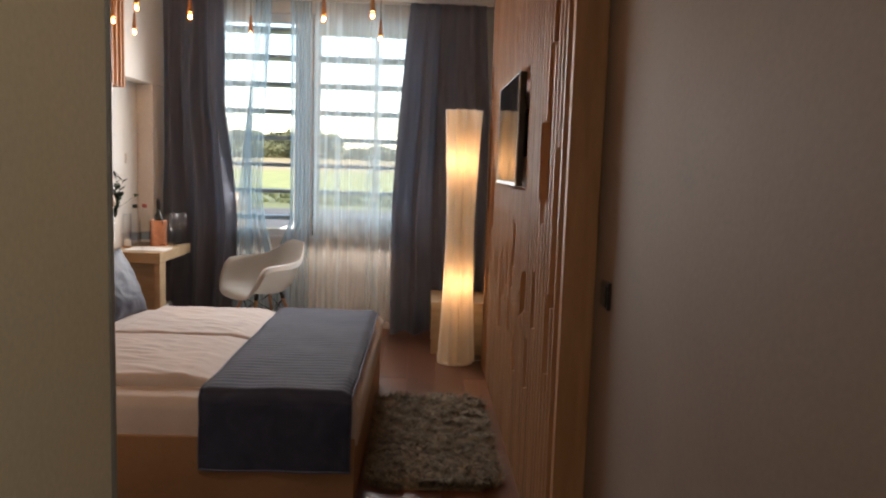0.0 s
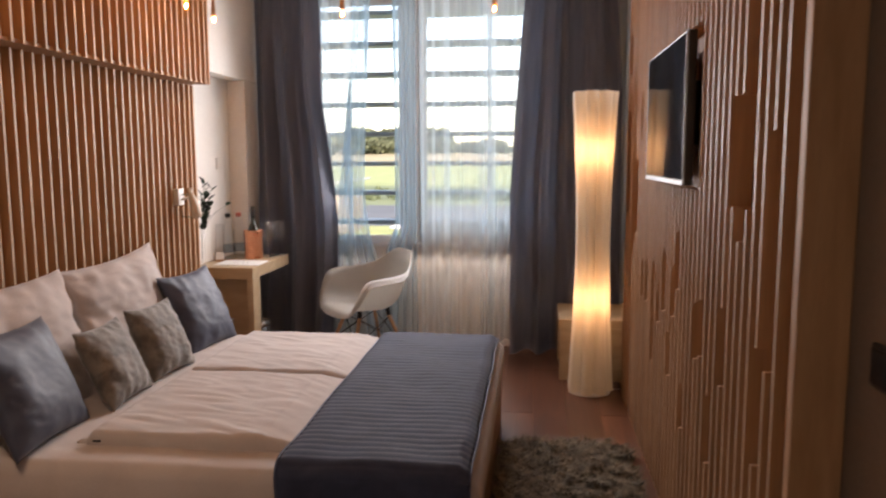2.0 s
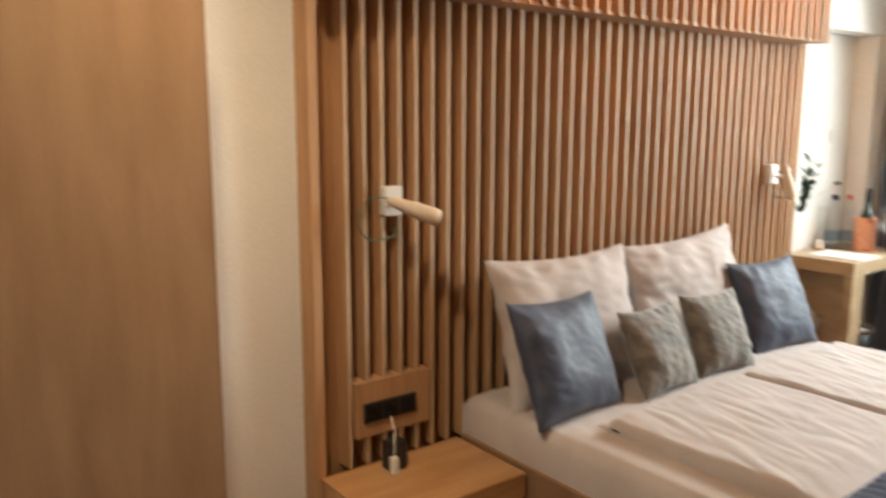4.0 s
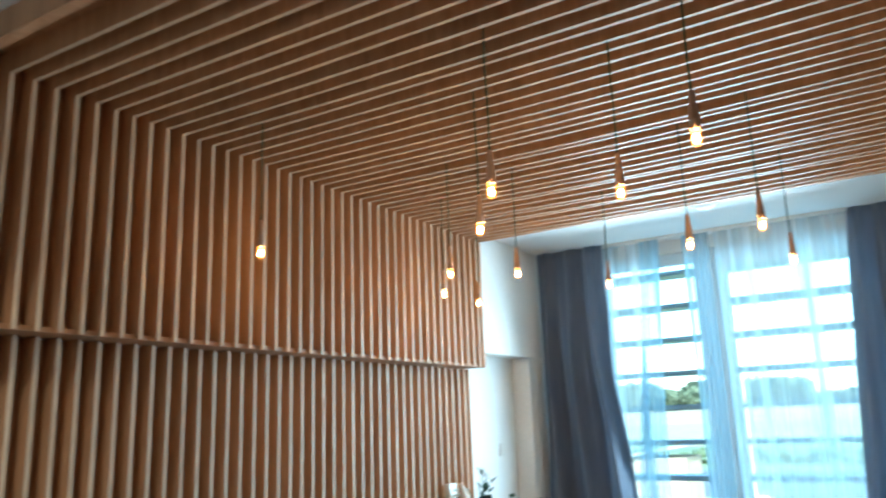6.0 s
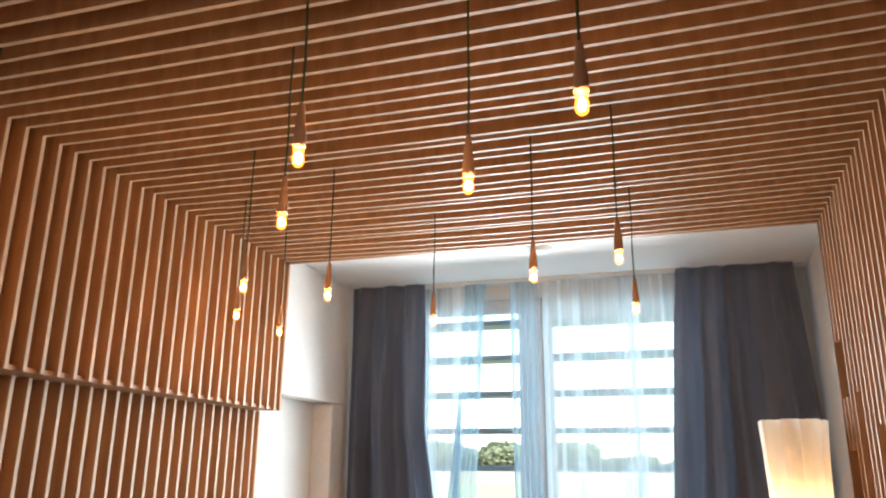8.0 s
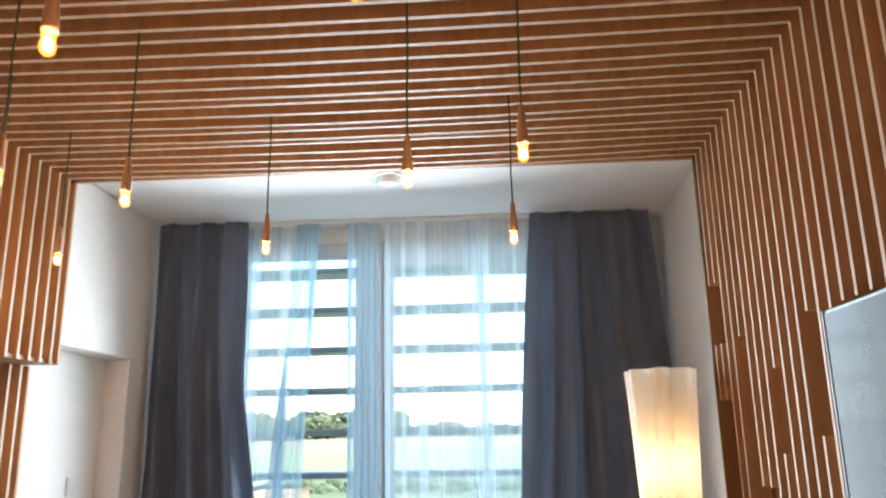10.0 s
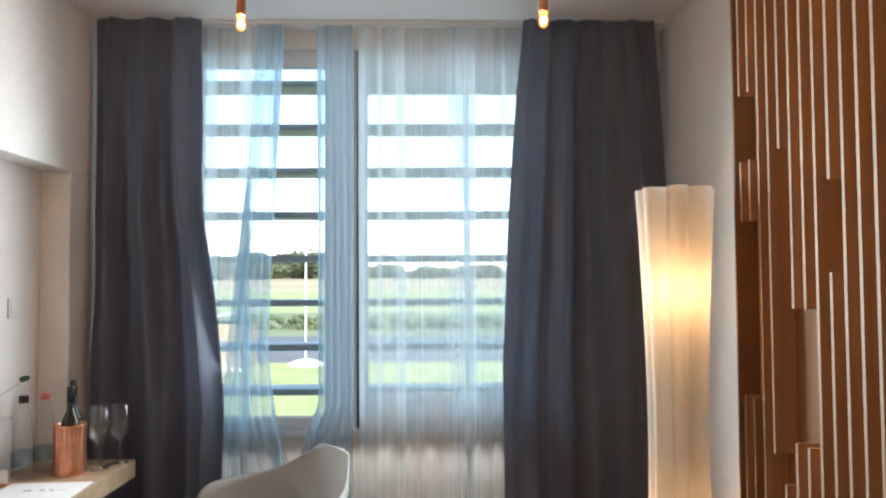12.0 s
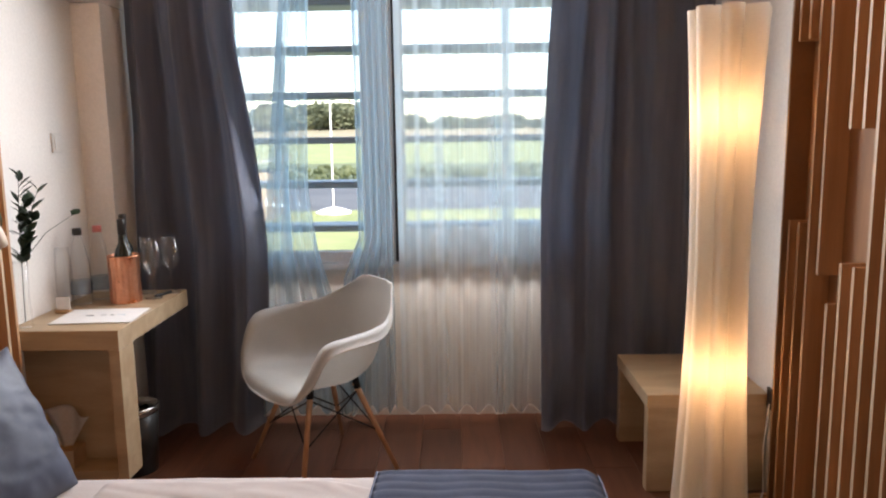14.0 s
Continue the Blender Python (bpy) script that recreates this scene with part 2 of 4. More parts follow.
FROST = material("satin_grey_glass", (0.70, 0.73, 0.63), (0.76, 0.78, 0.68), 1.2, rough=0.34, rough_var=0.05, bump=0.04, fine=150, coat=0.25)
TEMPER = material("greige_wall_paint", (0.200, 0.160, 0.132), (0.236, 0.190, 0.158), 1.4, rough=0.75, bump=0.15, fine=70)
CLEAR = thin_glass("clear_glass", (0.97, 0.98, 0.98))
PRINT_BAND = thin_glass("printed_band", (0.72, 0.82, 0.90))
WATER_GLASS = thin_glass("bottle_glass", (0.985, 0.99, 0.99), 0.055)
PANE = glass("window_glass", (0.96, 0.99, 1.0), 0.0, 1.1)
FILAMENT = glow("warm_filament", (1.0, 0.46, 0.15), 190)
BULB_GLASS = glow("lit_amber_bulb_glass", (1.0, 0.24, 0.025), 2.0)
amber = BULB_GLASS.node_tree
clear_part, bulb_mix = amber.nodes.new("ShaderNodeBsdfTransparent"), amber.nodes.new("ShaderNodeMixShader")
bulb_mix.inputs[0].default_value = 0.35
amber.links.new(clear_part.outputs[0], bulb_mix.inputs[1])
amber.links.new(amber.nodes["Emission"].outputs[0], bulb_mix.inputs[2])
amber.links.new(bulb_mix.outputs[0], amber.nodes["Material Output"].inputs[0])
VEIL = veil("sheer_voile", (0.80, 0.87, 0.91), 0.46)
# same white voile, denser; the shade in its gathers is put into the colour
VEIL_DENSE = veil("shaded_gathered_voile", (0.50, 0.64, 0.73), 0.30)
LAWN = material("meadow_grass", (0.20, 0.24, 0.09), (0.29, 0.32, 0.13), 0.7, rough=0.9, bump=0.5, fine=9)
ROUGH_GRASS = material("rough_meadow", (0.095, 0.125, 0.06), (0.15, 0.18, 0.085), 0.3, (0.3, 1, 1), rough=0.95, bump=0.4, fine=4)
TRACK = material("worn_asphalt_track", (0.075, 0.083, 0.09), (0.115, 0.122, 0.125), 0.4, (0.3, 1, 1), rough=0.9, bump=0.2, fine=5)
FIELD = material("dry_field", (0.34, 0.265, 0.165), (0.22, 0.22, 0.11), 0.05, (0.15, 1, 1), rough=0.95, bump=0.3, fine=3)
HEDGE_LEAF = material("hedge_foliage", (0.09, 0.12, 0.06), (0.14, 0.17, 0.085), 0.8, rough=0.8, bump=0.2, fine=6, vary=0.2, through_light=0.35)
FOLIAGE = material("tree_foliage", (0.13, 0.155, 0.09), (0.19, 0.21, 0.125), 0.8, rough=0.8, bump=0.2, fine=6, vary=0.25, through_light=0.4)
BARK = material("tree_bark", (0.06, 0.045, 0.03), (0.11, 0.08, 0.06), 3.0, (4, 4, 1), rough=0.9, bump=0.5, fine=20)
RENDER_TAN = material("tan_render", (0.30, 0.23, 0.15), (0.36, 0.28, 0.19), 2.0, rough=0.85, bump=0.2)
WHITE_METAL = material("white_painted_metal", (0.74, 0.75, 0.75), (0.80, 0.80, 0.80), 3.0, rough=0.45, bump=0.03)
ROOF_METAL = material("white_sheet_roof", (0.28, 0.29, 0.30), (0.34, 0.35, 0.36), 2.0, rough=0.5, bump=0.05)


# ---- building blocks ----
def mesh_of(name, bm, mats, smooth=False):
    me = bpy.data.meshes.new(name)
    bm.normal_update()
    bm.to_mesh(me)
    bm.free()
    for m in mats if isinstance(mats, (list, tuple)) else [mats]:
        me.materials.append(m)
    if smooth:
        me.polygons.foreach_set("use_smooth", [True] * len(me.polygons))
    return me


def box(x0, x1, y0, y1, z0, z1, bevel=0.0, segments=2, bm=None):
    own = bmesh.new()
    bmesh.ops.create_cube(own, size=1, matrix=Matrix.LocRotScale(((x0 + x1) / 2, (y0 + y1) / 2, (z0 + z1) / 2), None, (x1 - x0, y1 - y0, z1 - z0)))
    if bevel:
        bmesh.ops.bevel(own, geom=own.edges[:], offset=bevel, segments=segments, affect="EDGES", profile=0.6)
    return join(bm, own)


def join(bm, own):
    if bm is None:
        return own
    me = bpy.data.meshes.new("join")
    own.to_mesh(me)
    own.free()
    bm.from_mesh(me)
    bpy.data.meshes.remove(me)
    return bm


def lathe(profile, sides=24, m=None, bm=None, flute=None, hollow=False):
    """Turns a profile of (radius, height) round z. flute: number and depth of flutes."""
    own = bmesh.new()
    rings = []
    for r, z in profile:
        ring = []
        for i in range(sides):
            a = 2 * math.pi * i / sides
            rr = r * (1 + flute[1] * abs(math.cos(a * flute[0] / 2))) if flute else r
            ring.append(own.verts.new((rr * math.cos(a), rr * math.sin(a), z)))
        rings.append(ring)
    for a, b in zip(rings, rings[1:]):
        for i in range(sides):
            own.faces.new((a[i], a[(i + 1) % sides], b[(i + 1) % sides], b[i]))
    if profile[0][0] > 1e-4 and not flute:
        own.faces.new(rings[0][::-1])
    if profile[-1][0] > 1e-4 and not flute and not hollow:
        own.faces.new(rings[-1])
    bmesh.ops.remove_doubles(own, verts=own.verts[:], dist=1e-5)
    if m is not None:
        bmesh.ops.transform(own, matrix=m, verts=own.verts[:])
    return join(bm, own)


def tube(points, r0, r1=None, sides=8, bm=None):
    """A round bar along points, from radius r0 to r1."""
    own = bmesh.new()
    pts = [Vector(p) for p in points]
    rings = []
    for i, p in enumerate(pts):
        d = (pts[min(i + 1, len(pts) - 1)] - pts[max(i - 1, 0)]).normalized()
        side = d.cross(Vector((0, 0, 1)) if abs(d.z) < 0.95 else Vector((1, 0, 0))).normalized()
        up = side.cross(d)
        r = r0 + ((r1 if r1 is not None else r0) - r0) * i / max(len(pts) - 1, 1)
        rings.append([own.verts.new(p + r * (math.cos(2 * math.pi * k / sides) * side + math.sin(2 * math.pi * k / sides) * up)) for k in range(sides)])
    for a, b in zip(rings, rings[1:]):
        for k in range(sides):
            own.faces.new((a[k], a[(k + 1) % sides], b[(k + 1) % sides], b[k]))
    own.faces.new(rings[0][::-1])
    own.faces.new(rings[-1])
    return join(bm, own)


def sheet(nu, nv, place, bm=None):
    """A grid of nu x nv cells; place(u, v) gives each corner, u and v from 0 to 1."""
    own = bmesh.new()
    vs = [[own.verts.new(place(i / nu, j / nv)) for i in range(nu + 1)] for j in range(nv + 1)]
    for j in range(nv):
        for i in range(nu):
            own.faces.new((vs[j][i], vs[j][i + 1], vs[j + 1][i + 1], vs[j + 1][i]))
    return join(bm, own)


def part(name, bm, mats, parent, label="", smooth=False, m=None):
    ob = new(name, mesh_of(name, bm, mats, smooth))
    ob.parent = parent
    if m is not None:
        ob.matrix_basis = m
    return tagged(ob, label)


def piece(name, me, parent, m):
    ob = new(name, me)
    ob.parent, ob.matrix_basis = parent, m
    return ob


def thing(name, label, category, m=None, group="", kind=""):
    ob = new(name)
    ob.empty_display_size = 0.1
    if m is not None:
        ob.matrix_basis = m
    return tagged(ob, label, category, group, kind)


def solid(name, bm, mats, label, category="", kind="", smooth=False, m=None, group=""):
    ob = new(name, mesh_of(name, bm, mats, smooth))
    if m is not None:
        ob.matrix_basis = m
    return tagged(ob, label, category, group, kind)


def wobble(p, scale, amount):
    return noise.noise(Vector(p) * scale) * amount


# ---- structure ----
LEFT, RIGHT, FAR, TOP = -1.79, 1.11, 7.15, 2.79
floor = solid("floor", box(-2.0, 1.3, -1.6, 7.3, -0.12, -0.012), BACKING, "dark red-brown wooden plank floor", "floor", "structure")
solid("ceiling", box(-2.0, 1.3, -1.6, 7.35, TOP, TOP + 0.15), CEILING_PAINT, "smooth white painted ceiling", "ceiling", "structure")
solid("wall_west", box(LEFT - 0.2, LEFT, -1.6, 7.35, -0.1, TOP), PLASTER, "white plastered wall behind the bed", "wall", "structure")
solid("wall_east_2", box(RIGHT, RIGHT + 0.2, 2.97, 7.35, -0.1, TOP), PLASTER, "white plastered wall behind the floor lamp", "wall", "structure")
solid("wall_east", box(RIGHT, RIGHT + 0.2, -1.6, 2.97, -0.1, TOP), TEMPER, "greige painted wall with a black switch", "wall", "structure")
solid("wall_south", box(LEFT - 0.2, RIGHT + 0.2, -1.75, -1.6, -0.1, TOP), PLASTER, "white plastered wall closing the entrance", "wall", "structure")
bulk = box(LEFT, -1.66, 1.36, 7.15, 2.03, TOP - 0.002, 0.006)
box(LEFT, -1.66, 6.76, 7.15, 0, 2.028, 0.004, bm=bulk)
solid("wall_bulkhead", bulk, PLASTER, "white boxed-out bulkhead over a shallow niche", "wall", "structure")
north = bmesh.new()
for x0, x1, z0, z1 in ((LEFT - 0.2, RIGHT + 0.2, -0.4, 0.80), (LEFT - 0.2, -1.27, 0.80, 2.70), (0.52, RIGHT + 0.2, 0.80, 2.70), (LEFT - 0.2, RIGHT + 0.2, 2.70, TOP + 0.3)):
    box(x0, x1, FAR, FAR + 0.25, z0, z1, bm=north)
solid("wall_north", north, PLASTER, "white window wall with a wide opening", "wall", "structure")
solid("wall_bathroom", box(LEFT, 0.165, -1.6, 1.30, -0.01, TOP - 0.002, 0.004), PLASTER, "white wall of the bathroom beside the entrance", "wall", "structure")
solid("baseboard", box(RIGHT - 0.014, RIGHT, -1.6, 2.95, 0.0, 0.07, 0.003), OAK_WARM, "narrow wooden baseboard", "baseboard", "structure")


def window(name, x0, x1, z0, z1, bottom, top, label):
    w = thing(name, label, "window", pose((x0 + x1) / 2, FAR + 0.07, z0), kind="structure")
    hw, h, fr = (x1 - x0) / 2, z1 - z0, 0.062
    for nm, b in (("window_frame", box(-hw, -hw + fr, -0.03, 0.045, 0, h, 0.006)), ("window_frame", box(hw - fr, hw, -0.03, 0.045, 0, h, 0.006)),
                  ("window_frame", box(-hw + fr, hw - fr, -0.028, 0.043, 0, bottom, 0.006)), ("window_frame", box(-hw + fr, hw - fr, -0.028, 0.043, h - top, h, 0.006))):
        part(nm, b, FRAME_WHITE, w)
    pane = part("pane", box(-hw + fr - 0.004, hw - fr + 0.004, 0.004, 0.012, bottom - 0.004, h - top + 0.004), PANE, w)
    pane.visible_shadow = False
    part("seal", box(-hw + 0.01, -hw + 0.026, -0.036, -0.027, 0.0, h), BLACK_PLASTIC, w)
    return w


w1 = window("window_1", -1.27, -0.53, 0.80, 2.70, 0.055, 0.075, "narrow white-framed window sash behind the sheers")
w2 = window("window_2", -0.44, 0.52, 0.80, 2.70, 0.17, 0.13, "wide white-framed window with a deep lower rail")
solid("window_post", box(-0.53, -0.44, FAR + 0.03, FAR + 0.13, 0.80, 2.70, 0.008), FRAME_WHITE, "white post between the two window sashes", "window post", "structure")
solid("window_sill", box(-1.27, 0.52, FAR - 0.03, FAR + 0.06, 0.775, 0.803, 0.006), FRAME_WHITE, "narrow white window sill", "window sill", "structure")

# slatted lining: boards on edge along both walls and the ceiling
PITCH, FIRST, COUNT = 0.0712, 5.938, 41
SLAT_Y = [FIRST - PITCH * k for k in range(COUNT)]
SW, SD = 0.0135, 0.072


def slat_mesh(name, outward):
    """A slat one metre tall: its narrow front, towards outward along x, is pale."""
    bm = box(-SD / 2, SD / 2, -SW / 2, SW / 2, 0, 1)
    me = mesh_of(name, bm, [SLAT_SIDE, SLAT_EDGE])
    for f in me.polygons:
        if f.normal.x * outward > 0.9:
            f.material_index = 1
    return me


def slat(parent, me, x, y, z0, z1):
    return piece("slat", me, parent, Matrix.LocRotScale((x, y, z0), None, (1, 1, z1 - z0)))


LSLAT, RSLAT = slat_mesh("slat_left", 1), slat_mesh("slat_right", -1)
# lower panel behind the bed
low = thing("wall_panel", "brown slatted wood wall panel behind the bed", "wall panel")
part("backing", box(LEFT + 0.001, -1.772, 2.99, 5.99, 0.0, 1.926), BACKING, low)
part("end_board", box(LEFT + 0.001, -1.70, 2.955, 2.99, 0.0, 1.926, 0.003), SLAT_SIDE, low)
part("end_board", box(LEFT + 0.001, -1.70, 5.985, 6.0, 0.0, 1.926, 0.002), SLAT_SIDE, low)
board_low = (3.108, 3.428, 0.395, 0.60)
part("socket_board", box(-1.772, -1.694, board_low[0], board_low[1], board_low[2], board_low[3], 0.002), SLAT_SIDE, low, "plain warm wood board")
for y in SLAT_Y:
    if board_low[0] < y < board_low[1]:
        slat(low, LSLAT, -1.70 - SD / 2, y, board_low[3], 1.926)
        slat(low, LSLAT, -1.70 - SD / 2, y, 0.292, board_low[2])
    else:
        slat(low, LSLAT, -1.70 - SD / 2, y, 0.0 if y > 3.6 else 0.292, 1.926)
# upper panel, boxed out
up = thing("upper_wall_panel", "brown slatted wood box above the bed panel", "wall panel")
part("backing", box(-1.659, -1.655, 2.99, 5.99, 1.945, 2.775), BACKING, up)
part("soffit", box(-1.772, -1.60, 2.99, 5.985, 1.928, 1.944), BACKING, up)
part("end_board", box(-1.659, -1.585, 2.955, 2.99, 1.928, 2.76, 0.003), SLAT_SIDE, up)
part("end_board", box(-1.659, -1.585, 5.985, 6.0, 1.928, 2.76, 0.002), SLAT_SIDE, up)
for y in SLAT_Y:
    slat(up, LSLAT, -1.585 - SD / 2, y, 1.928, 2.70 + SD)
# slatted ceiling between the panels
cs = bmesh.new()
sag_rng = random.Random(17)
for y in SLAT_Y:
    # each board hangs through a little between its ends, one more than the next
    sag, lean = sag_rng.uniform(0.004, 0.022), sag_rng.uniform(-0.006, 0.006)
    bar = box(-1.585, 1.0, y - SW / 2, y + SW / 2, 2.70, 2.772)
    bmesh.ops.bisect_plane(bar, geom=bar.verts[:] + bar.edges[:] + bar.faces[:], plane_co=(0.6, 0, 0), plane_no=(1, 0, 0))
    for cut_x in (0.1, -0.4, -0.9, -1.3):
        bmesh.ops.bisect_plane(bar, geom=bar.verts[:] + bar.edges[:] + bar.faces[:], plane_co=(cut_x, 0, 0), plane_no=(1, 0, 0))
    for v in bar.verts:
        bow = math.sin(math.pi * (v.co.x + 1.585) / 2.585)
        v.co.y += lean * bow
        if v.co.z < 2.71:
            v.co.z -= sag * bow
    join(cs, bar)
box(-1.66, RIGHT, 5.985, 6.0, 2.699, 2.786, bm=cs)
box(-1.66, RIGHT, 2.955, 2.99, 2.699, 2.786, bm=cs)
box(-1.66, RIGHT, 2.99, 5.985, 2.773, 2.786, bm=cs)
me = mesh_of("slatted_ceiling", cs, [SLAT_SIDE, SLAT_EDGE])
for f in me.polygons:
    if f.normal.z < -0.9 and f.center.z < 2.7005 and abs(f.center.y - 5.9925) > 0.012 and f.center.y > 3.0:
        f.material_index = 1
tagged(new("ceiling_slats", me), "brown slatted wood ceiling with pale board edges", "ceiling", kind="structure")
# panel with the television: many boards are cut short
tvp = thing("television_wall_panel", "brown slatted wood wall panel with staggered cut boards", "wall panel")
part("backing", box(1.074, RIGHT - 0.002, 2.99, 5.985, 0.0, 2.772), BACKING, tvp)
part("end_board", box(1.0, RIGHT - 0.002, 2.955, 2.99, 0.0, 2.76, 0.003), SLAT_SIDE, tvp)
part("end_board", box(1.0, RIGHT - 0.002, 5.985, 6.0, 0.0, 2.76, 0.002), PLAIN_BOARD, tvp)
FULL = 2.772
CUTS = {0: ((0, 1.142), (1.73, 1.933), (2.163, FULL)), 1: ((0, 1.142), (1.73, 1.932), (2.161, FULL)), 2: ((0, FULL),), 3: ((0.994, FULL),), 4: ((0, 0.917), (1.933, FULL)),
        5: ((0, 1.055), (1.447, FULL)), 6: ((0, 1.056), (1.447, FULL)), 7: ((0, FULL),), 8: ((0, 1.549), (1.8, FULL)), 10: ((0, 0.763), (0.955, FULL)),
        12: ((0, 0.77), (0.95, 1.6), (1.925, FULL)), 15: ((0, 0.525), (0.985, FULL)), 17: ((0, 0.74), (0.88, FULL)), 19: ((0, 0.82), (1.066, FULL)), 20: ((0, 2.10), (2.225, FULL)),
        21: ((0, 0.58), (0.76, FULL)), 22: ((0, 0.84), (1.045, FULL)), 23: ((0, 0.96), (1.182, FULL)), 25: ((0, 0.46), (0.63, FULL)), 28: ((0, 0.783), (0.977, FULL)), 29: ((0, 0.81), (0.999, FULL)),
        31: ((0, 0.50), (0.72, FULL)), 33: ((0, 0.795), (1.03, FULL)), 34: ((0, 1.33), (1.635, FULL)), 35: ((0, 1.24), (1.635, FULL)), 36: ((0, 1.33), (1.922, FULL)), 37: ((0, 1.90),),
        38: ((0, 0.70), (1.0, FULL)), 39: ((0, 0.96), (1.53, FULL))}
for k, y in enumerate(SLAT_Y):
    runs = CUTS.get(k, ((0, FULL),))
    for z0, z1 in runs:
        if 3.96 < y < 4.93:
            if z0 < 1.36:
                slat(tvp, RSLAT, 1.0 + SD / 2, y, z0, min(z1, 1.352))
            if z1 > 1.91:
                slat(tvp, RSLAT, 1.0 + SD / 2, y, max(z0, 1.915), z1)
        else:
            slat(tvp, RSLAT, 1.0 + SD / 2, y, z0, z1)

# ---- entrance ----
door = thing("sliding_door", "satin grey glass sliding door with a steel edge", "sliding door", pose(0.185, 1.31, 0))
part("panel", box(-0.012, 0.006, -1.3, 0.03, 0.01, 2.6, 0.002), FROST, door)
part("edge_strip", box(-0.014, 0.008, 0.03, 0.042, 0.01, 2.6, 0.003), ALU, door, "dark steel edge strip")
ward = thing("wardrobe", "tall warm brown wooden wardrobe", "wardrobe", pose(LEFT, 1.32, 0))
part("body", box(0.002, 0.34, 0, 1.22, 0.0, 2.02, 0.003), PLAIN_BOARD, ward)
part("door", box(0.342, 0.36, 0.004, 0.576, 0.06, 2.0, 0.003), PLAIN_BOARD, ward)
part("door", box(0.342, 0.36, 0.584, 1.216, 0.06, 2.0, 0.003), PLAIN_BOARD, ward)
sw = thing("light_switch", "square black light switch on the wall", "light switch", pose(RIGHT, 2.79, 1.075))
part("plate", box(-0.012, 0, -0.042, 0.042, -0.042, 0.042, 0.003), BLACK_PLASTIC, sw)
part("rocker", box(-0.016, -0.011, -0.034, 0.034, -0.034, 0.034, 0.002), BLACK_METAL, sw)

# ---- bedside ----
shelf = thing("bedside_shelf", "honey-coloured floating wooden bedside shelf", "shelf", pose(-1.70, 3.27, 0.20))
part("top", box(0.0, 0.390, -0.30, 0.295, 0.068, 0.09, 0.001), OAK_WARM, shelf)
part("front_panel", box(0.370, 0.390, -0.30, 0.295, 0.0, 0.0678, 0.001), OAK_WARM, shelf)
for ya, yb in ((-0.30, -0.281), (0.276, 0.295)):
    part("side_panel", box(0.0, 0.3695, ya, yb, 0.0, 0.0678, 0.001), OAK_WARM, shelf)
part("bottom", box(0.0, 0.3695, -0.2805, 0.2755, 0.0, 0.016), OAK_WARM, shelf)
sock = thing("socket_strip", "black triple socket and switch strip", "socket", pose(-1.694, 3.25, 0.485))
part("plate", box(0, 0.009, -0.112, 0.112, -0.037, 0.037, 0.003), BLACK_PLASTIC, sock)
for i in (-1, 0, 1):
    part("insert", box(0.009, 0.012, i * 0.072 - 0.031, i * 0.072 + 0.031, -0.03, 0.03, 0.002), BLACK_METAL, sock)
    if i < 1:
        part("socket_ring", lathe([(0.021, 0), (0.021, 0.004), (0.016, 0.004), (0.016, 0.001)], 20, Matrix.Translation((0.012, i * 0.072, 0)) @ pose(0, 0, 0, 0, 90, 0)), BLACK_METAL, sock)
dock = thing("charging_block", "small black charger with a white plug and cable", "charger", pose(-1.62, 3.22, 0.29))
part("body", box(-0.03, 0.03, -0.035, 0.035, 0.0, 0.105, 0.006), BLACK_PLASTIC, dock)
part("plug", box(0.025, 0.05, -0.04, -0.012, 0.0, 0.06, 0.005), WHITE_PLASTIC, dock, "white plug")
part("cable", tube([(0.035, -0.026, 0.058), (0.03, -0.02, 0.10), (0.0, 0.0, 0.14), (-0.05, 0.02, 0.17)], 0.0025), WHITE_PLASTIC, dock, "thin white cable")


def reading_lamp(y, way, loop):
    rl = thing("reading_lamp", "white swivelling wall reading lamp with a green cord", "wall lamp", pose(-1.70, y, 1.20), group="reading lamps")
    part("wall_plate", box(0.0, 0.035, -0.036, 0.036, -0.015, 0.085, 0.004), WHITE_PLASTIC, rl)
    part("arm", tube([(0.03, 0, 0.02), (0.075, 0, 0.03), (0.095, 0, 0.025)], 0.008), WHITE_PLASTIC, rl)
    head = Matrix.Translation((0.10, 0.01, 0.02)) @ Vector(way).to_track_quat('Z', 'Y').to_matrix().to_4x4()
    part("head", lathe([(0.0, -0.075), (0.012, -0.072), (0.018, -0.04), (0.027, 0.03), (0.031, 0.09), (0.028, 0.115), (0.0, 0.122)], 20, head), PALE_WOOD, rl, "pale turned lamp head", True)
    pts = [(0.05, -0.02, 0.05)] + [(0.06, loop * (0.075 + 0.085 * math.sin(a)), -0.02 + 0.075 * math.cos(a)) for a in np.linspace(0.3, 2.9, 14)] + [(0.04, 0.0, -0.085), (0.03, 0.005, -0.055)]
    part("cord", tube(pts, 0.0032), CORD, rl, "green textile cord", True)
    return rl


reading_lamp(3.255, (0.45, 0.8, -0.35), -1)
reading_lamp(5.70, (0.12, 0.3, -0.95), 1)

# ---- bed ----
bed = thing("bed", "double bed with a wooden base and white sheet", "bed", pose(-0.72, 4.55, 0))
part("base", box(-0.975, 1.0, -0.968, 0.925, 0.0, 0.30, 0.006), PLAIN_BOARD, bed, "warm wooden box base")


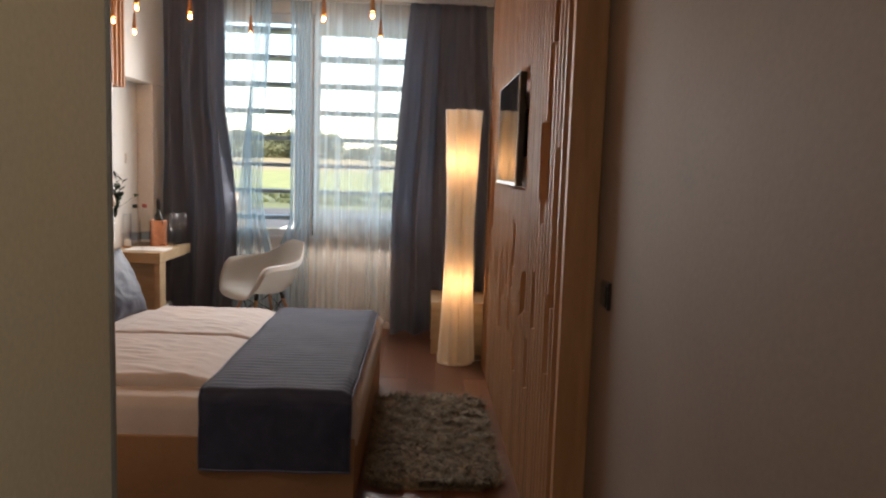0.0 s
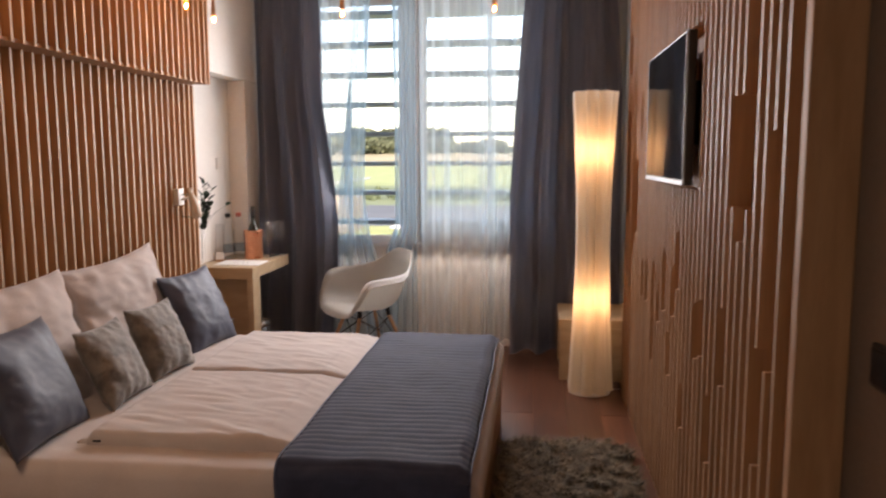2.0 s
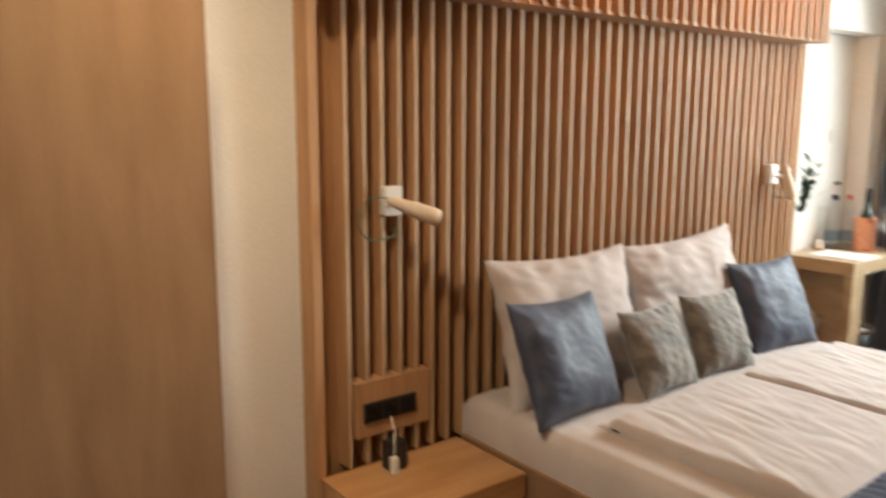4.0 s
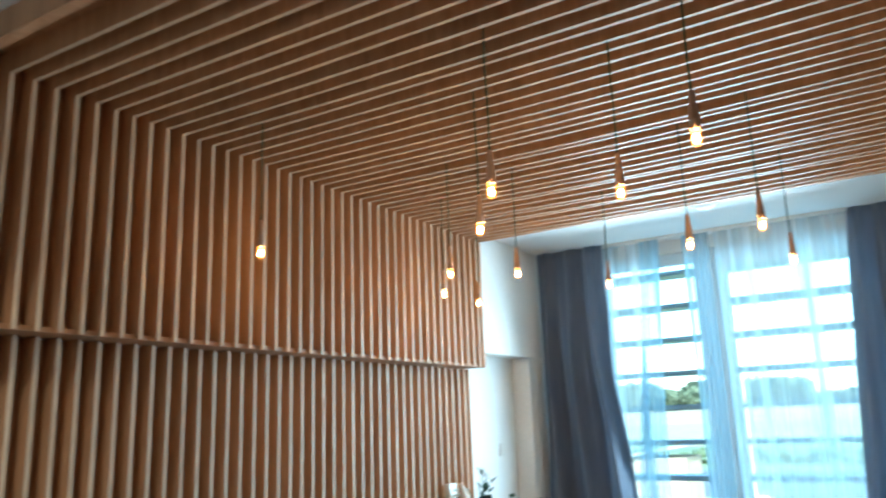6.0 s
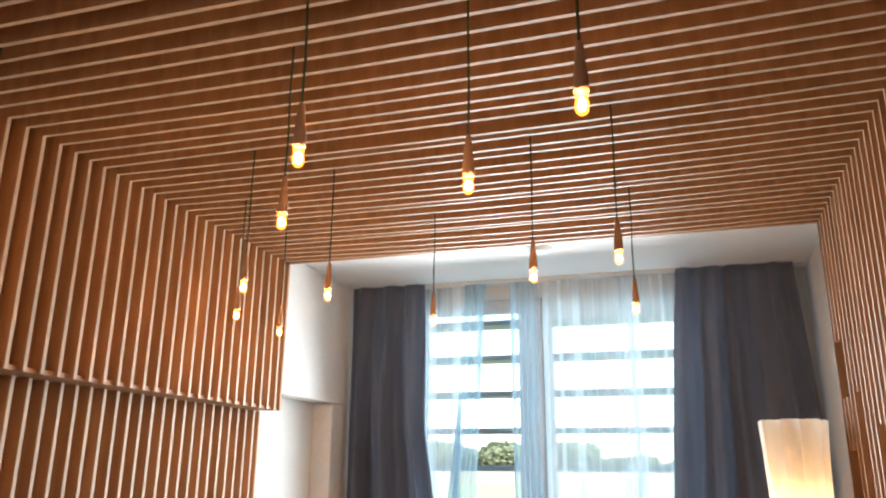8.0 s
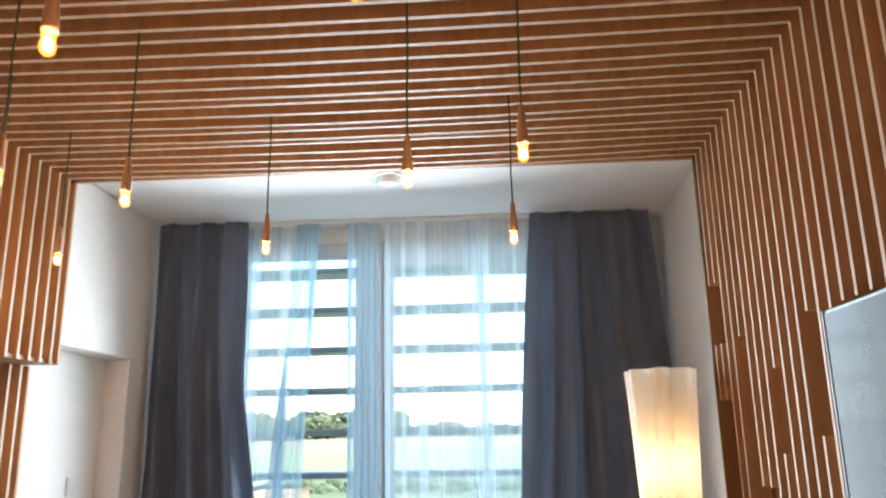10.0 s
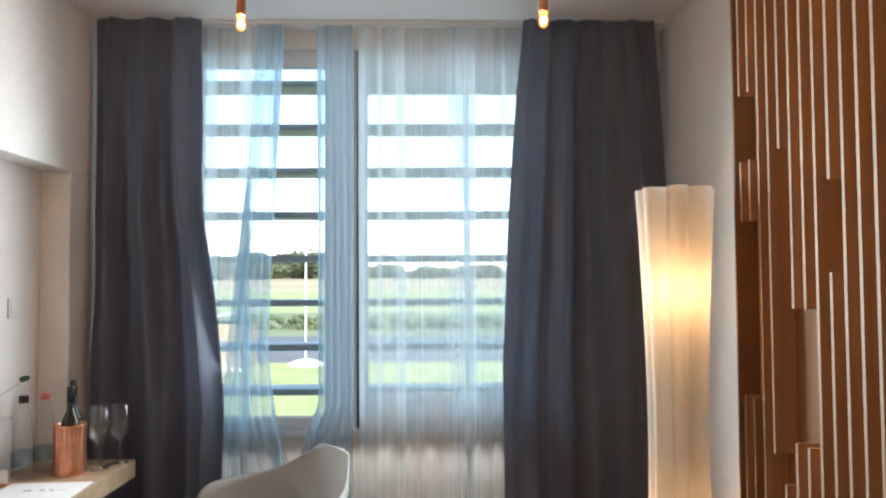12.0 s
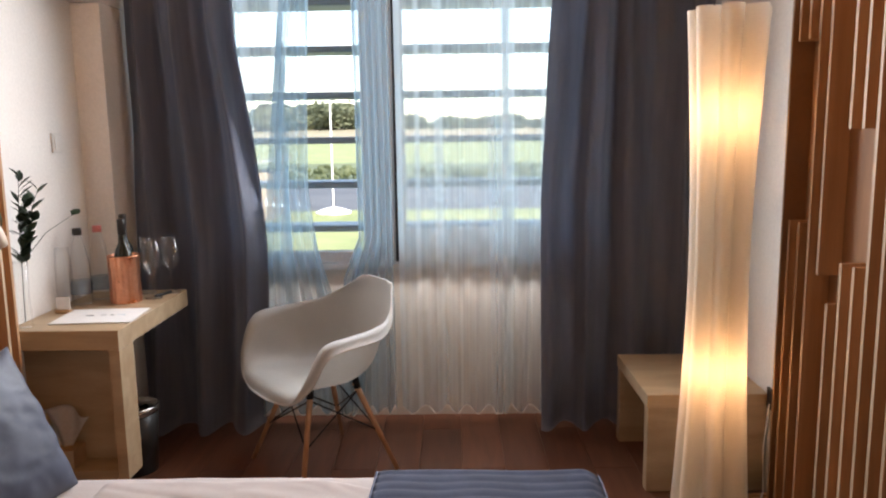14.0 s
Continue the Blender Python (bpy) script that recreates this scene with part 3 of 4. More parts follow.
def soft_box(hx, hy, z0, z1, r, nx, ny, rough_up, seed):
    """A padded block with rounded rims and uneven cloth."""
    def at(u, v):
        x, y = (2 * u - 1) * hx, (2 * v - 1) * hy
        dx, dy = max(abs(x) - (hx - r), 0) / r, max(abs(y) - (hy - r), 0) / r
        d = min(math.hypot(dx, dy), 1.0)
        z = z1 - r * (1 - math.sqrt(max(1 - d * d, 0)))
        fade = 1.0 if seed < 10 else min(1.0, max(0.0, (hx - 0.10 - x) / 0.12))
        z += wobble((x * 0.8 + seed, y, seed), 3.0, rough_up) * fade - 0.022 * (1 - fade) + (wobble((x * 2 + seed, y * 5, seed), 3.0, rough_up * 0.6) + abs(wobble((x * 2.2 + seed, y * 7 + 2 * x, seed), 2.4, rough_up * 1.5))) * (1 - d) * fade
        return Vector((x, y, z))
    bm = sheet(nx, ny, at)
    rim = [e for e in bm.edges if e.is_boundary]
    low_rim = bmesh.ops.extrude_edge_only(bm, edges=rim)["geom"]
    for g in low_rim:
        if isinstance(g, bmesh.types.BMVert):
            g.co.z = z0 + wobble(g.co, 4.0, 0.006)
            g.co.x *= 0.995
    bmesh.ops.recalc_face_normals(bm, faces=bm.faces[:])
    return bm


part("mattress", soft_box(1.0, 0.955, 0.275, 0.452, 0.045, 80, 76, 0.004, 3.0), SHEET, bed, "mattress under a white fitted sheet", True, pose(0.014, 0, 0))
for n_duvet, (yc, hy) in enumerate(((-0.375, 0.405), (0.43, 0.385))):
    dv = solid("duvet", soft_box(0.43, hy, 0.0, 0.056, 0.03, 120, 100, 0.0055, 11.0 + 5 * n_duvet), SHEET, "folded white duvet with soft creases", "duvet", smooth=True,
               m=pose(-0.70, 4.55 + yc, 0.447, 0, 0, 0.6 - 1.2 * n_duvet), group="duvets on the bed")
    part("flange", soft_box(0.03, hy - 0.012, -0.006, 0.012, 0.006, 8, 60, 0.003, 4.0 + n_duvet), SHEET, dv, "flat sewn border of the duvet cover", True, pose(-0.445, 0, 0.002))
    if n_duvet == 0:
        part("woven_label", box(-0.405, -0.375, -0.4075, -0.4045, 0.018, 0.026), INK, dv, "small dark woven label")


def runner_at(u, v):
    """Across the bed: down the near side, over the top, down the far side. Quilted in narrow channels."""
    x = -0.365 + 0.63 * u
    s = v * 2.42
    top, drop, y0, y1, r = 0.503, 0.265, 3.566, 5.46, 0.075
    if s < drop:
        y, z, ny, nz = y0, top - r - drop + s, -1, 0
    elif s < drop + r * 1.5:
        a = (s - drop) / (r * 1.5) * math.pi / 2
        y, z, ny, nz = y0 + r - r * math.cos(a), top - r + r * math.sin(a), -math.cos(a), math.sin(a)
    elif s < drop + r * 1.5 + (y1 - y0 - 2 * r):
        y, z, ny, nz = y0 + r + s - drop - 1.5 * r, top, 0, 1
    else:
        q = s - (drop + r * 1.5 + (y1 - y0 - 2 * r))
        a = min(q / (r * 1.5), 1) * math.pi / 2
        y, z, ny, nz = y1 - r + r * math.sin(a), top - r + r * math.cos(a) - max(q - r * 1.5, 0), math.sin(a), math.cos(a)
    wander = s + wobble((x * 5, s * 4, 3), 1.0, 0.012)
    puff = 0.0036 * abs(math.sin(math.pi * wander / 0.047)) ** 0.7 * (1 if s > drop * 1.05 else 0.12)
    puff += wobble((x * 3, s * 2, 0), 2.0, 0.008)
    edge = 0.006 * max(0, 1 - min(u, 1 - u) * 22)
    droop = 0.02 * max(u - 0.93, 0) / 0.07 * (1 if nz > 0.5 else 0.2)
    return Vector((x + wobble((s * 3, u, 5), 1.5, 0.006), y + ny * (puff - edge), z + nz * (puff - edge) - droop))


bm = sheet(46, 420, runner_at)
bmesh.ops.solidify(bm, geom=bm.faces[:], thickness=0.008)
runner = thing("bed_runner", "navy quilted bed runner draped across the bed", "bed runner")
part("quilt", bm, RUNNER, runner, smooth=True)
for v_end in (0.0, 1.0):
    part("hem", tube([runner_at(u, v_end) for u in np.linspace(0, 1, 24)], 0.004), RUNNER, runner, smooth=True)
for u_end in (0.0, 1.0):
    part("hem", tube([runner_at(u_end, v) for v in np.linspace(0, 1, 160)], 0.0035), RUNNER, runner, smooth=True)


def cushion(w, h, t, seed, crease=0.006, n=44):
    """A stuffed cushion standing in its xz plane, with drawn-out corners."""
    bm = bmesh.new()
    for side in (-1, 1):
        def at(u, v, side=side):
            a, b = 2 * u - 1, 2 * v - 1
            pull = 1 - 0.10 * (1 - b * b) * abs(a) ** 3
            pull_b = 1 - 0.10 * (1 - a * a) * abs(b) ** 3
            x, z = a * w / 2 * pull, b * h / 2 * pull_b
            fat = (max(1 - abs(a) ** 2.6, 0) * max(1 - abs(b) ** 2.6, 0)) ** 0.55
            y = side * t / 2 * fat
            y += (wobble((a * 1.2 + seed, b * 1.2, seed), 1.6, crease * 1.8) + wobble((a * 2 + seed, b * 1.0, seed + side), 1.8, crease) + abs(wobble((a * 1.3 + b * 2.4 + seed, b * 0.8 - a, seed), 2.8, crease * 1.7))) * min(fat * 1.6, 1)
            rim = max(abs(a), abs(b))
            gather = max(0.0, (rim - 0.45) / 0.55) * min(fat * 2.5, 1)
            y += side * gather * crease * 0.9 * math.sin((a if abs(b) > abs(a) else b) * 13 + 3 * math.sin(seed + 2 * a - b))
            x += wobble((b * 2 + seed, a, 3), 2.0, crease * 0.6)
            return Vector((x, y, z))
        sheet(n, n, at, bm)
    bmesh.ops.remove_doubles(bm, verts=bm.verts[:], dist=0.0012)
    bmesh.ops.recalc_face_normals(bm, faces=bm.faces[:])
    return bm


def lay_cushion(name, w, h, t, mats, label, group, x, y, z, lean, turn, roll, seed, crease=0.006):
    # faces +x; lean tips its top towards the wall, roll turns it in its own plane
    m = Matrix.Translation((x, y, z)) @ pose(0, 0, 0, 0, 0, turn + 90) @ pose(0, 0, 0, lean, 0, 0) @ pose(0, 0, 0, 0, roll, 0)
    return solid(name, cushion(w, h, t, seed, crease), mats, label, "cushion" if name == "cushion" else "pillow", smooth=True, m=m, group=group)


lay_cushion("pillow", 0.82, 0.60, 0.19, SHEET, "large white pillow leaning on the slats", "bed pillows", -1.535, 4.02, 0.705, -17, 2, 1.0, 1.0, 0.008)
lay_cushion("pillow", 0.84, 0.60, 0.19, SHEET, "large creased white pillow leaning on the slats", "bed pillows", -1.555, 4.82, 0.705, -15, -1, -3.0, 9.0, 0.010)
lay_cushion("cushion", 0.50, 0.46, 0.15, BLUE_SATIN, "shiny grey-blue cushion on the bed", "bed cushions", -1.36, 3.81, 0.655, -24, 6, 3.0, 4.0, 0.0035)
lay_cushion("cushion", 0.37, 0.36, 0.13, GREY_VELVET, "small taupe velvet cushion on the bed", "bed cushions", -1.31, 4.285, 0.61, -26, 4, 1.0, 6.0, 0.004)
lay_cushion("cushion", 0.37, 0.36, 0.13, GREY_VELVET, "small taupe velvet cushion on the bed", "bed cushions", -1.31, 4.69, 0.615, -24, -4, 1.0, 7.0, 0.004)
lay_cushion("cushion", 0.47, 0.46, 0.15, BLUE_SATIN, "shiny grey-blue cushion at the window end", "bed cushions", -1.37, 5.24, 0.645, -24, -8, -1.0, 8.0, 0.0035)

# ---- rug ----
rug = thing("rug", "grey-brown shaggy pile rug beside the bed", "rug", pose(0.62, 4.43, 0))
rug_back = box(-0.31, 0.31, -0.65, 0.65, 0.001, 0.012)
bmesh.ops.bevel(rug_back, geom=[e for e in rug_back.edges if abs(e.verts[0].co.z - e.verts[1].co.z) > 0.005], offset=0.09, segments=6, affect="EDGES")
part("backing", rug_back, PILE, rug)
rng = random.Random(3)
verts, faces = [], []
for i in range(21000):
    x, y = rng.uniform(-0.315, 0.315), rng.uniform(-0.655, 0.655)
    a, ln, tilt = rng.uniform(0, 6.28), rng.uniform(0.03, 0.06), rng.uniform(0.4, 1.3)
    if math.hypot(max(abs(x) - 0.225, 0), max(abs(y) - 0.565, 0)) > 0.09:
        continue
    # the pile lies over in tufts
    a = 6 * noise.noise(Vector((x * 9, y * 9, 2.0))) + 0.35 * a
    ln *= 1 + 0.55 * noise.noise(Vector((x * 16, y * 16, 7.0)))
    d = Vector((math.cos(a), math.sin(a), 0))
    s = Vector((-d.y, d.x, 0)) * rng.uniform(0.0016, 0.0034)
    p = Vector((x, y, 0.008))
    q = p + d * ln * math.sin(tilt) * 0.6 + Vector((0, 0, ln * 0.7))
    r = q + d * ln * math.sin(tilt) * 0.7 + Vector((0, 0, ln * 0.12))
    k = len(verts)
    verts += [p - s, p + s, q + s, q - s, r]
    faces += [(k, k + 1, k + 2, k + 3), (k + 3, k + 2, k + 4)]
me = bpy.data.meshes.new("pile")
me.from_pydata([tuple(v) for v in verts], [], faces)
me.materials.append(PILE)
pile = new("pile", me)
pile.parent = rug
tagged(pile, "long shaggy pile", kind="stuff")

# ---- television ----
tv = thing("television", "flat black wall television, switched off", "television", pose(0.995, 4.46, 1.633))
part("housing", box(-0.034, 0.0, -0.435, 0.435, -0.262, 0.262, 0.004), BLACK_PLASTIC, tv)
part("screen", box(-0.0365, -0.033, -0.424, 0.424, -0.245, 0.252), SCREEN, tv, "dark glossy screen")
for b in (box(-0.038, -0.030, -0.437, -0.431, -0.262, 0.262, 0.001), box(-0.038, -0.030, 0.431, 0.437, -0.262, 0.262, 0.001), box(-0.038, -0.030, -0.426, 0.426, -0.264, -0.250, 0.001)):
    part("bezel", b, ALU, tv, "thin grey bezel")
part("wall_mount", box(0.0, 0.076, -0.12, 0.12, -0.12, 0.12), BLACK_METAL, tv)

# ---- floor lamp ----
fl = thing("floor_lamp", "tall fluted ivory fabric floor lamp, lit", "floor lamp", pose(0.81, 6.05, 0))
prof = []
for i in range(41):
    s = i / 40
    prof.append((0.0635 + 0.0215 * abs(2 * s - 1.04) ** 1.7, 0.012 + 1.843 * s))
shade = part("shade", lathe(prof, 196, flute=(7, 0.68)), SHADE, fl, "fluted ivory fabric shade", True)
for e in shade.data.edges:
    ends = [shade.data.vertices[i].co for i in e.vertices]
    if abs(ends[0].z - ends[1].z) > 0.01 and all(abs(math.cos(3.5 * math.atan2(p.y, p.x))) < 0.02 for p in ends):
        e.use_edge_sharp = True
part("base", lathe([(0.0, 0), (0.128, 0), (0.13, 0.006), (0.128, 0.014), (0.0, 0.016)], 48), WHITE_METAL, fl)
part("stem", tube([(0, 0, 0.01), (0, 0, 1.55)], 0.006), CHROME, fl)
part("cable", tube([(0.12, 0.02, 0.008), (0.2, 0.05, 0.006), (0.245, 0.11, 0.05), (0.262, 0.17, 0.2), (0.286, 0.19, 0.38)], 0.003), WHITE_PLASTIC, fl, "thin white cable")
wsock = thing("wall_socket", "black square wall socket beside the floor lamp", "socket", pose(RIGHT, 6.24, 0.395))
part("plate", box(-0.01, 0, -0.042, 0.042, -0.042, 0.042, 0.003), BLACK_PLASTIC, wsock)
part("insert", box(-0.013, -0.009, -0.032, 0.032, -0.032, 0.032, 0.002), BLACK_METAL, wsock)

dsw = thing("light_switch", "square black light switch on the white wall by the curtain", "light switch", pose(RIGHT, 6.63, 1.10))
part("plate", box(-0.011, 0, -0.042, 0.042, -0.042, 0.042, 0.003), BLACK_PLASTIC, dsw)
part("rocker", box(-0.015, -0.010, -0.034, 0.034, -0.034, 0.034, 0.002), BLACK_METAL, dsw)

# ---- low bench by the window ----
bench = thing("bench", "low light oak bench on panel legs", "bench", pose(0.865, 6.55, 0))
part("top", box(-0.24, 0.24, -0.28, 0.28, 0.355, 0.41, 0.004), OAK, bench)
part("leg", box(-0.236, 0.236, -0.279, -0.225, 0.0, 0.355, 0.004), OAK, bench)
part("leg", box(-0.236, 0.236, 0.225, 0.279, 0.0, 0.355, 0.004), OAK, bench)
grille = thing("floor_grille", "small dark metal floor grille by the wall", "grille", pose(1.05, 6.12, 0))
part("rim", box(-0.045, 0.045, -0.09, 0.09, 0.0, 0.012, 0.002), BLACK_METAL, grille)
for i in range(5):
    part("bar", box(-0.04, 0.04, -0.07 + i * 0.033, -0.058 + i * 0.033, 0.012, 0.03, 0.002), OAK_WARM, grille)

# ---- desk ----
desk = thing("desk", "narrow light oak wall desk with an open cubby", "desk", pose(-1.579, 6.05, 0))
part("top", box(-0.211, 0.211, 0.0, 0.735, 0.678, 0.753, 0.003), OAK, desk)
part("side_panel", box(0.168, 0.209, 0.004, 0.13, 0.17, 0.677, 0.003), OAK, desk)
part("cubby_floor", box(-0.209, 0.167, 0.004, 0.13, 0.17, 0.21, 0.003), OAK, desk)
part("cubby_back", box(-0.209, 0.167, 0.112, 0.128, 0.211, 0.677), OAK, desk)
DZ = 0.754


def lathe_thing(name, parts, label, category, x, y, z, group=""):
    t = thing(name, label, category, pose(x, y, z), group=group)
    for nm, prof_, mats, lab in parts:
        part(nm, lathe(prof_, 28, hollow=mats in (CLEAR, WATER_GLASS)), mats, t, lab, True)
    return t


def water_bottle(x, y, cap, label):
    h = 0.32
    return lathe_thing("water_bottle", [
        ("glass_body", [(0.0, 0.0), (0.040, 0.0), (0.043, 0.01), (0.043, 0.12), (0.040, 0.17), (0.027, 0.245), (0.0165, 0.285), (0.0165, 0.30), (0.0, 0.302)], WATER_GLASS, ""),
        ("cap", [(0.0, 0.322), (0.017, 0.322), (0.0185, 0.318), (0.0185, 0.294), (0.0165, 0.294)], cap, ""),
        ("paper_band", [(0.0435, 0.045), (0.0438, 0.046), (0.0438, 0.10), (0.0435, 0.101)], PRINT_BAND, "pale blue printed band")], label, "water bottle", x, y, DZ, "bottles on the desk")


water_bottle(-1.715, 6.505, BLACK_PLASTIC, "clear glass water bottle with a black cap")
water_bottle(-1.675, 6.60, PINK_CAP, "clear glass water bottle with a red cap")
lathe_thing("carafe", [("glass_body", [(0.0, 0.0), (0.03, 0.0), (0.032, 0.01), (0.032, 0.17), (0.026, 0.24), (0.0275, 0.25), (0.0255, 0.25), (0.0245, 0.235)], WATER_GLASS, "")],
                     "tall clear glass by the wall", "glass", -1.752, 6.44, DZ)


def hammered_cooler(x, y):
    c = thing("wine_cooler", "hammered copper wine cooler on the desk", "wine cooler", pose(x, y, DZ) @ Matrix.Diagonal((1.12, 1.12, 1.06, 1)))

    def wall(u, v):
        a = 2 * math.pi * u
        r = 0.058 + 0.0016 * math.sin(a * 17 + (math.floor(v * 9) % 2) * 3.14) * math.sin(v * 9 * math.pi) - 0.002 * math.sin(v * math.pi)
        return Vector((r * math.cos(a), r * math.sin(a), v * 0.185))
    bm = sheet(120, 60, wall)
    bmesh.ops.remove_doubles(bm, verts=bm.verts[:], dist=1e-5)
    part("body", bm, COPPER, c, smooth=True)
    part("rim", lathe([(0.0575, 0.183), (0.0605, 0.186), (0.059, 0.19), (0.055, 0.188), (0.0545, 0.02), (0.0, 0.018)], 40), COPPER, c, smooth=True)
    part("foot", lathe([(0.0, 0.0), (0.058, 0.0), (0.058, 0.004), (0.0, 0.004)], 40), COPPER, c)
    return c


hammered_cooler(-1.545, 6.545)
lathe_thing("wine_bottle", [("body", [(0.0, 0.0), (0.036, 0.0), (0.038, 0.006), (0.038, 0.165), (0.034, 0.195), (0.016, 0.235), (0.0145, 0.27), (0.0145, 0.325), (0.0, 0.326)], DARK_BOTTLE, ""),
                                   ("foil", [(0.0152, 0.27), (0.0152, 0.332), (0.014, 0.334), (0.0, 0.334)], BLACK_PLASTIC, "black foil")], "dark wine bottle standing in the copper cooler", "wine bottle", -1.545, 6.545, DZ + 0.02)
lathe_thing("wine_bottle", [("body", [(0.0, 0.0), (0.036, 0.0), (0.038, 0.006), (0.038, 0.185), (0.034, 0.215), (0.016, 0.255), (0.0145, 0.27), (0.0145, 0.355), (0.0, 0.356)], DARK_BOTTLE, ""),
                                       ("foil", [(0.0152, 0.30), (0.0152, 0.362), (0.014, 0.364), (0.0, 0.364)], BLACK_PLASTIC, "black foil")], "dark wine bottle behind the copper cooler", "wine bottle", -1.585, 6.655, DZ)


def wine_glass():
    return lathe_thing("wine_glass", [("glass", [(0.0, 0.0), (0.033, 0.0), (0.033, 0.003), (0.006, 0.008), (0.0042, 0.02), (0.0042, 0.085), (0.010, 0.094), (0.028, 0.115), (0.038, 0.145), (0.038, 0.17),
                                                 (0.030, 0.222), (0.0285, 0.223), (0.0288, 0.215)], CLEAR, "")],
                       "empty clear stemmed wine glass", "wine glass", -1.448, 6.60, DZ, "wine glasses on the desk")


g1 = wine_glass()
g1.scale = (1.13, 1.13, 1.13)
copy_thing(g1, pose(-1.41, 6.715, DZ))
copy_thing(g1, pose(-1.515, 6.705, DZ))
solid("corkscrew", box(-0.05, 0.05, -0.008, 0.008, 0.0, 0.012, 0.004), BLACK_PLASTIC, "small black corkscrew lying on the desk", "corkscrew", m=pose(-1.43, 6.66, DZ, 0, 0, 70))
folder = thing("welcome_sheet", "white printed sheet lying on the desk", "paper", pose(-1.52, 6.26, DZ, 0, 0, 4))
part("page", box(-0.16, 0.145, -0.11, 0.125, 0.0, 0.004, 0.001), PAPER, folder)
for i, (x, w) in enumerate(((-0.05, 0.03), (0.0, 0.02), (0.035, 0.014), (0.07, 0.03))):
    part("print", box(x - w / 2, x + w / 2, 0.005 + 0.004 * (i % 2), 0.014 + 0.003 * (i % 2), 0.004, 0.0046), INK if i < 3 else BLUE_LABEL, folder)
stand = thing("card_stand", "small card in a wooden stand", "card stand", pose(-1.71, 6.335, DZ))
part("block", box(-0.03, 0.03, -0.012, 0.012, 0, 0.014, 0.002), OAK_WARM, stand)
part("card", box(-0.028, 0.028, -0.001, 0.001, 0.012, 0.065), PAPER, stand)
vase = thing("vase", "tall slim glass vase with dark green sprigs", "vase", pose(-1.738, 6.11, DZ))
part("glass_body", lathe([(0.0, 0.0), (0.024, 0.0), (0.026, 0.008), (0.022, 0.12), (0.026, 0.25), (0.0245, 0.251), (0.0238, 0.24)], 24, hollow=True), WATER_GLASS, vase, smooth=True)
leaf_rng = random.Random(12)
for j, tip in enumerate(((0.03, -0.005, 0.56), (0.06, 0.06, 0.51), (0.015, 0.04, 0.45), (0.055, 0.02, 0.40), (0.05, 0.315, 0.385))):
    tip = Vector(tip)
    pts = [Vector((0, 0, 0.02)), Vector((0.004, 0.006, 0.24)), Vector((0, 0, 0.25)).lerp(tip, 0.5) + Vector((0, 0, 0.02)), tip]
    bm = tube(pts, 0.0018, 0.001, 6)
    part("stem", bm, LEAF, vase, smooth=True)
    bm = bmesh.new()
    for i in range(13 if j < 4 else 1):
        p = pts[1].lerp(pts[2], i / 6) if i < 6 else pts[2].lerp(pts[3], (i - 5) / 7)
        if j == 4:
            p = pts[3]
        a = leaf_rng.uniform(0, 6.28)
        d = Vector((math.cos(a), math.sin(a), 0.9)).normalized() if j < 4 else Vector((0.1, 0.9, 0.35)).normalized()
        s = d.cross(Vector((0.3, 0.2, 1))).normalized()
        L, W = leaf_rng.uniform(0.052, 0.072), leaf_rng.uniform(0.013, 0.019)
        n_ = s.cross(d) * 0.004
        v = [bm.verts.new(p), bm.verts.new(p + d * L * 0.35 + s * W + n_), bm.verts.new(p + d * L * 0.7 + s * W * 0.8 + n_), bm.verts.new(p + d * L),
             bm.verts.new(p + d * L * 0.7 - s * W * 0.8 + n_), bm.verts.new(p + d * L * 0.35 - s * W + n_)]
        bm.faces.new(v)
    bmesh.ops.solidify(bm, geom=bm.faces[:], thickness=0.0015)
    part("leaves", bm, LEAF, vase, "dark green oval leaves")
tiss = thing("tissue_box", "wooden tissue box with a pulled white tissue", "tissue box", pose(-1.632, 6.108, 0.211))
part("box_body", box(-0.055, 0.055, -0.048, 0.048, 0, 0.075, 0.004), OAK, tiss)
bm = sheet(14, 12, lambda u, v: Vector(((u - 0.5) * (0.05 + 0.13 * v) + 0.008 * v, 0.018 * math.sin(u * 9 + v * 3) * (0.4 + v) + 0.02 * v, 0.07 + v * 0.14 + 0.02 * math.sin(u * 5) * v)))
bmesh.ops.solidify(bm, geom=bm.faces[:], thickness=0.001)
part("tissue", bm, PAPER, tiss, "crumpled white tissue", True)
bin_ = thing("waste_bin", "round black waste bin with a steel rim", "waste bin", pose(-1.545, 6.52, 0))
part("body", lathe([(0.0, 0.0), (0.09, 0.0), (0.105, 0.27), (0.101, 0.27), (0.087, 0.01), (0.0, 0.008)], 36), BLACK_PLASTIC, bin_, smooth=True)
part("rim", lathe([(0.103, 0.265), (0.11, 0.27), (0.11, 0.295), (0.104, 0.30), (0.1, 0.295), (0.1, 0.265)], 36), CHROME, bin_, "polished steel rim", True)
wsw = thing("wall_switch", "square white wall switch in the niche", "light switch", pose(LEFT, 6.545, 1.43))
part("plate", box(0, 0.009, -0.04, 0.04, -0.04, 0.04, 0.003), WHITE_PLASTIC, wsw)
part("rocker", box(0.009, 0.013, -0.028, 0.028, -0.028, 0.028, 0.002), WHITE_PLASTIC, wsw)

# ---- chair ----
chair = thing("armchair", "white moulded shell armchair on wooden dowel legs", "chair", pose(-0.735, 6.56, 0, 0, 0, 127) @ Matrix.Diagonal((1.06, 1.06, 0.99, 1)))


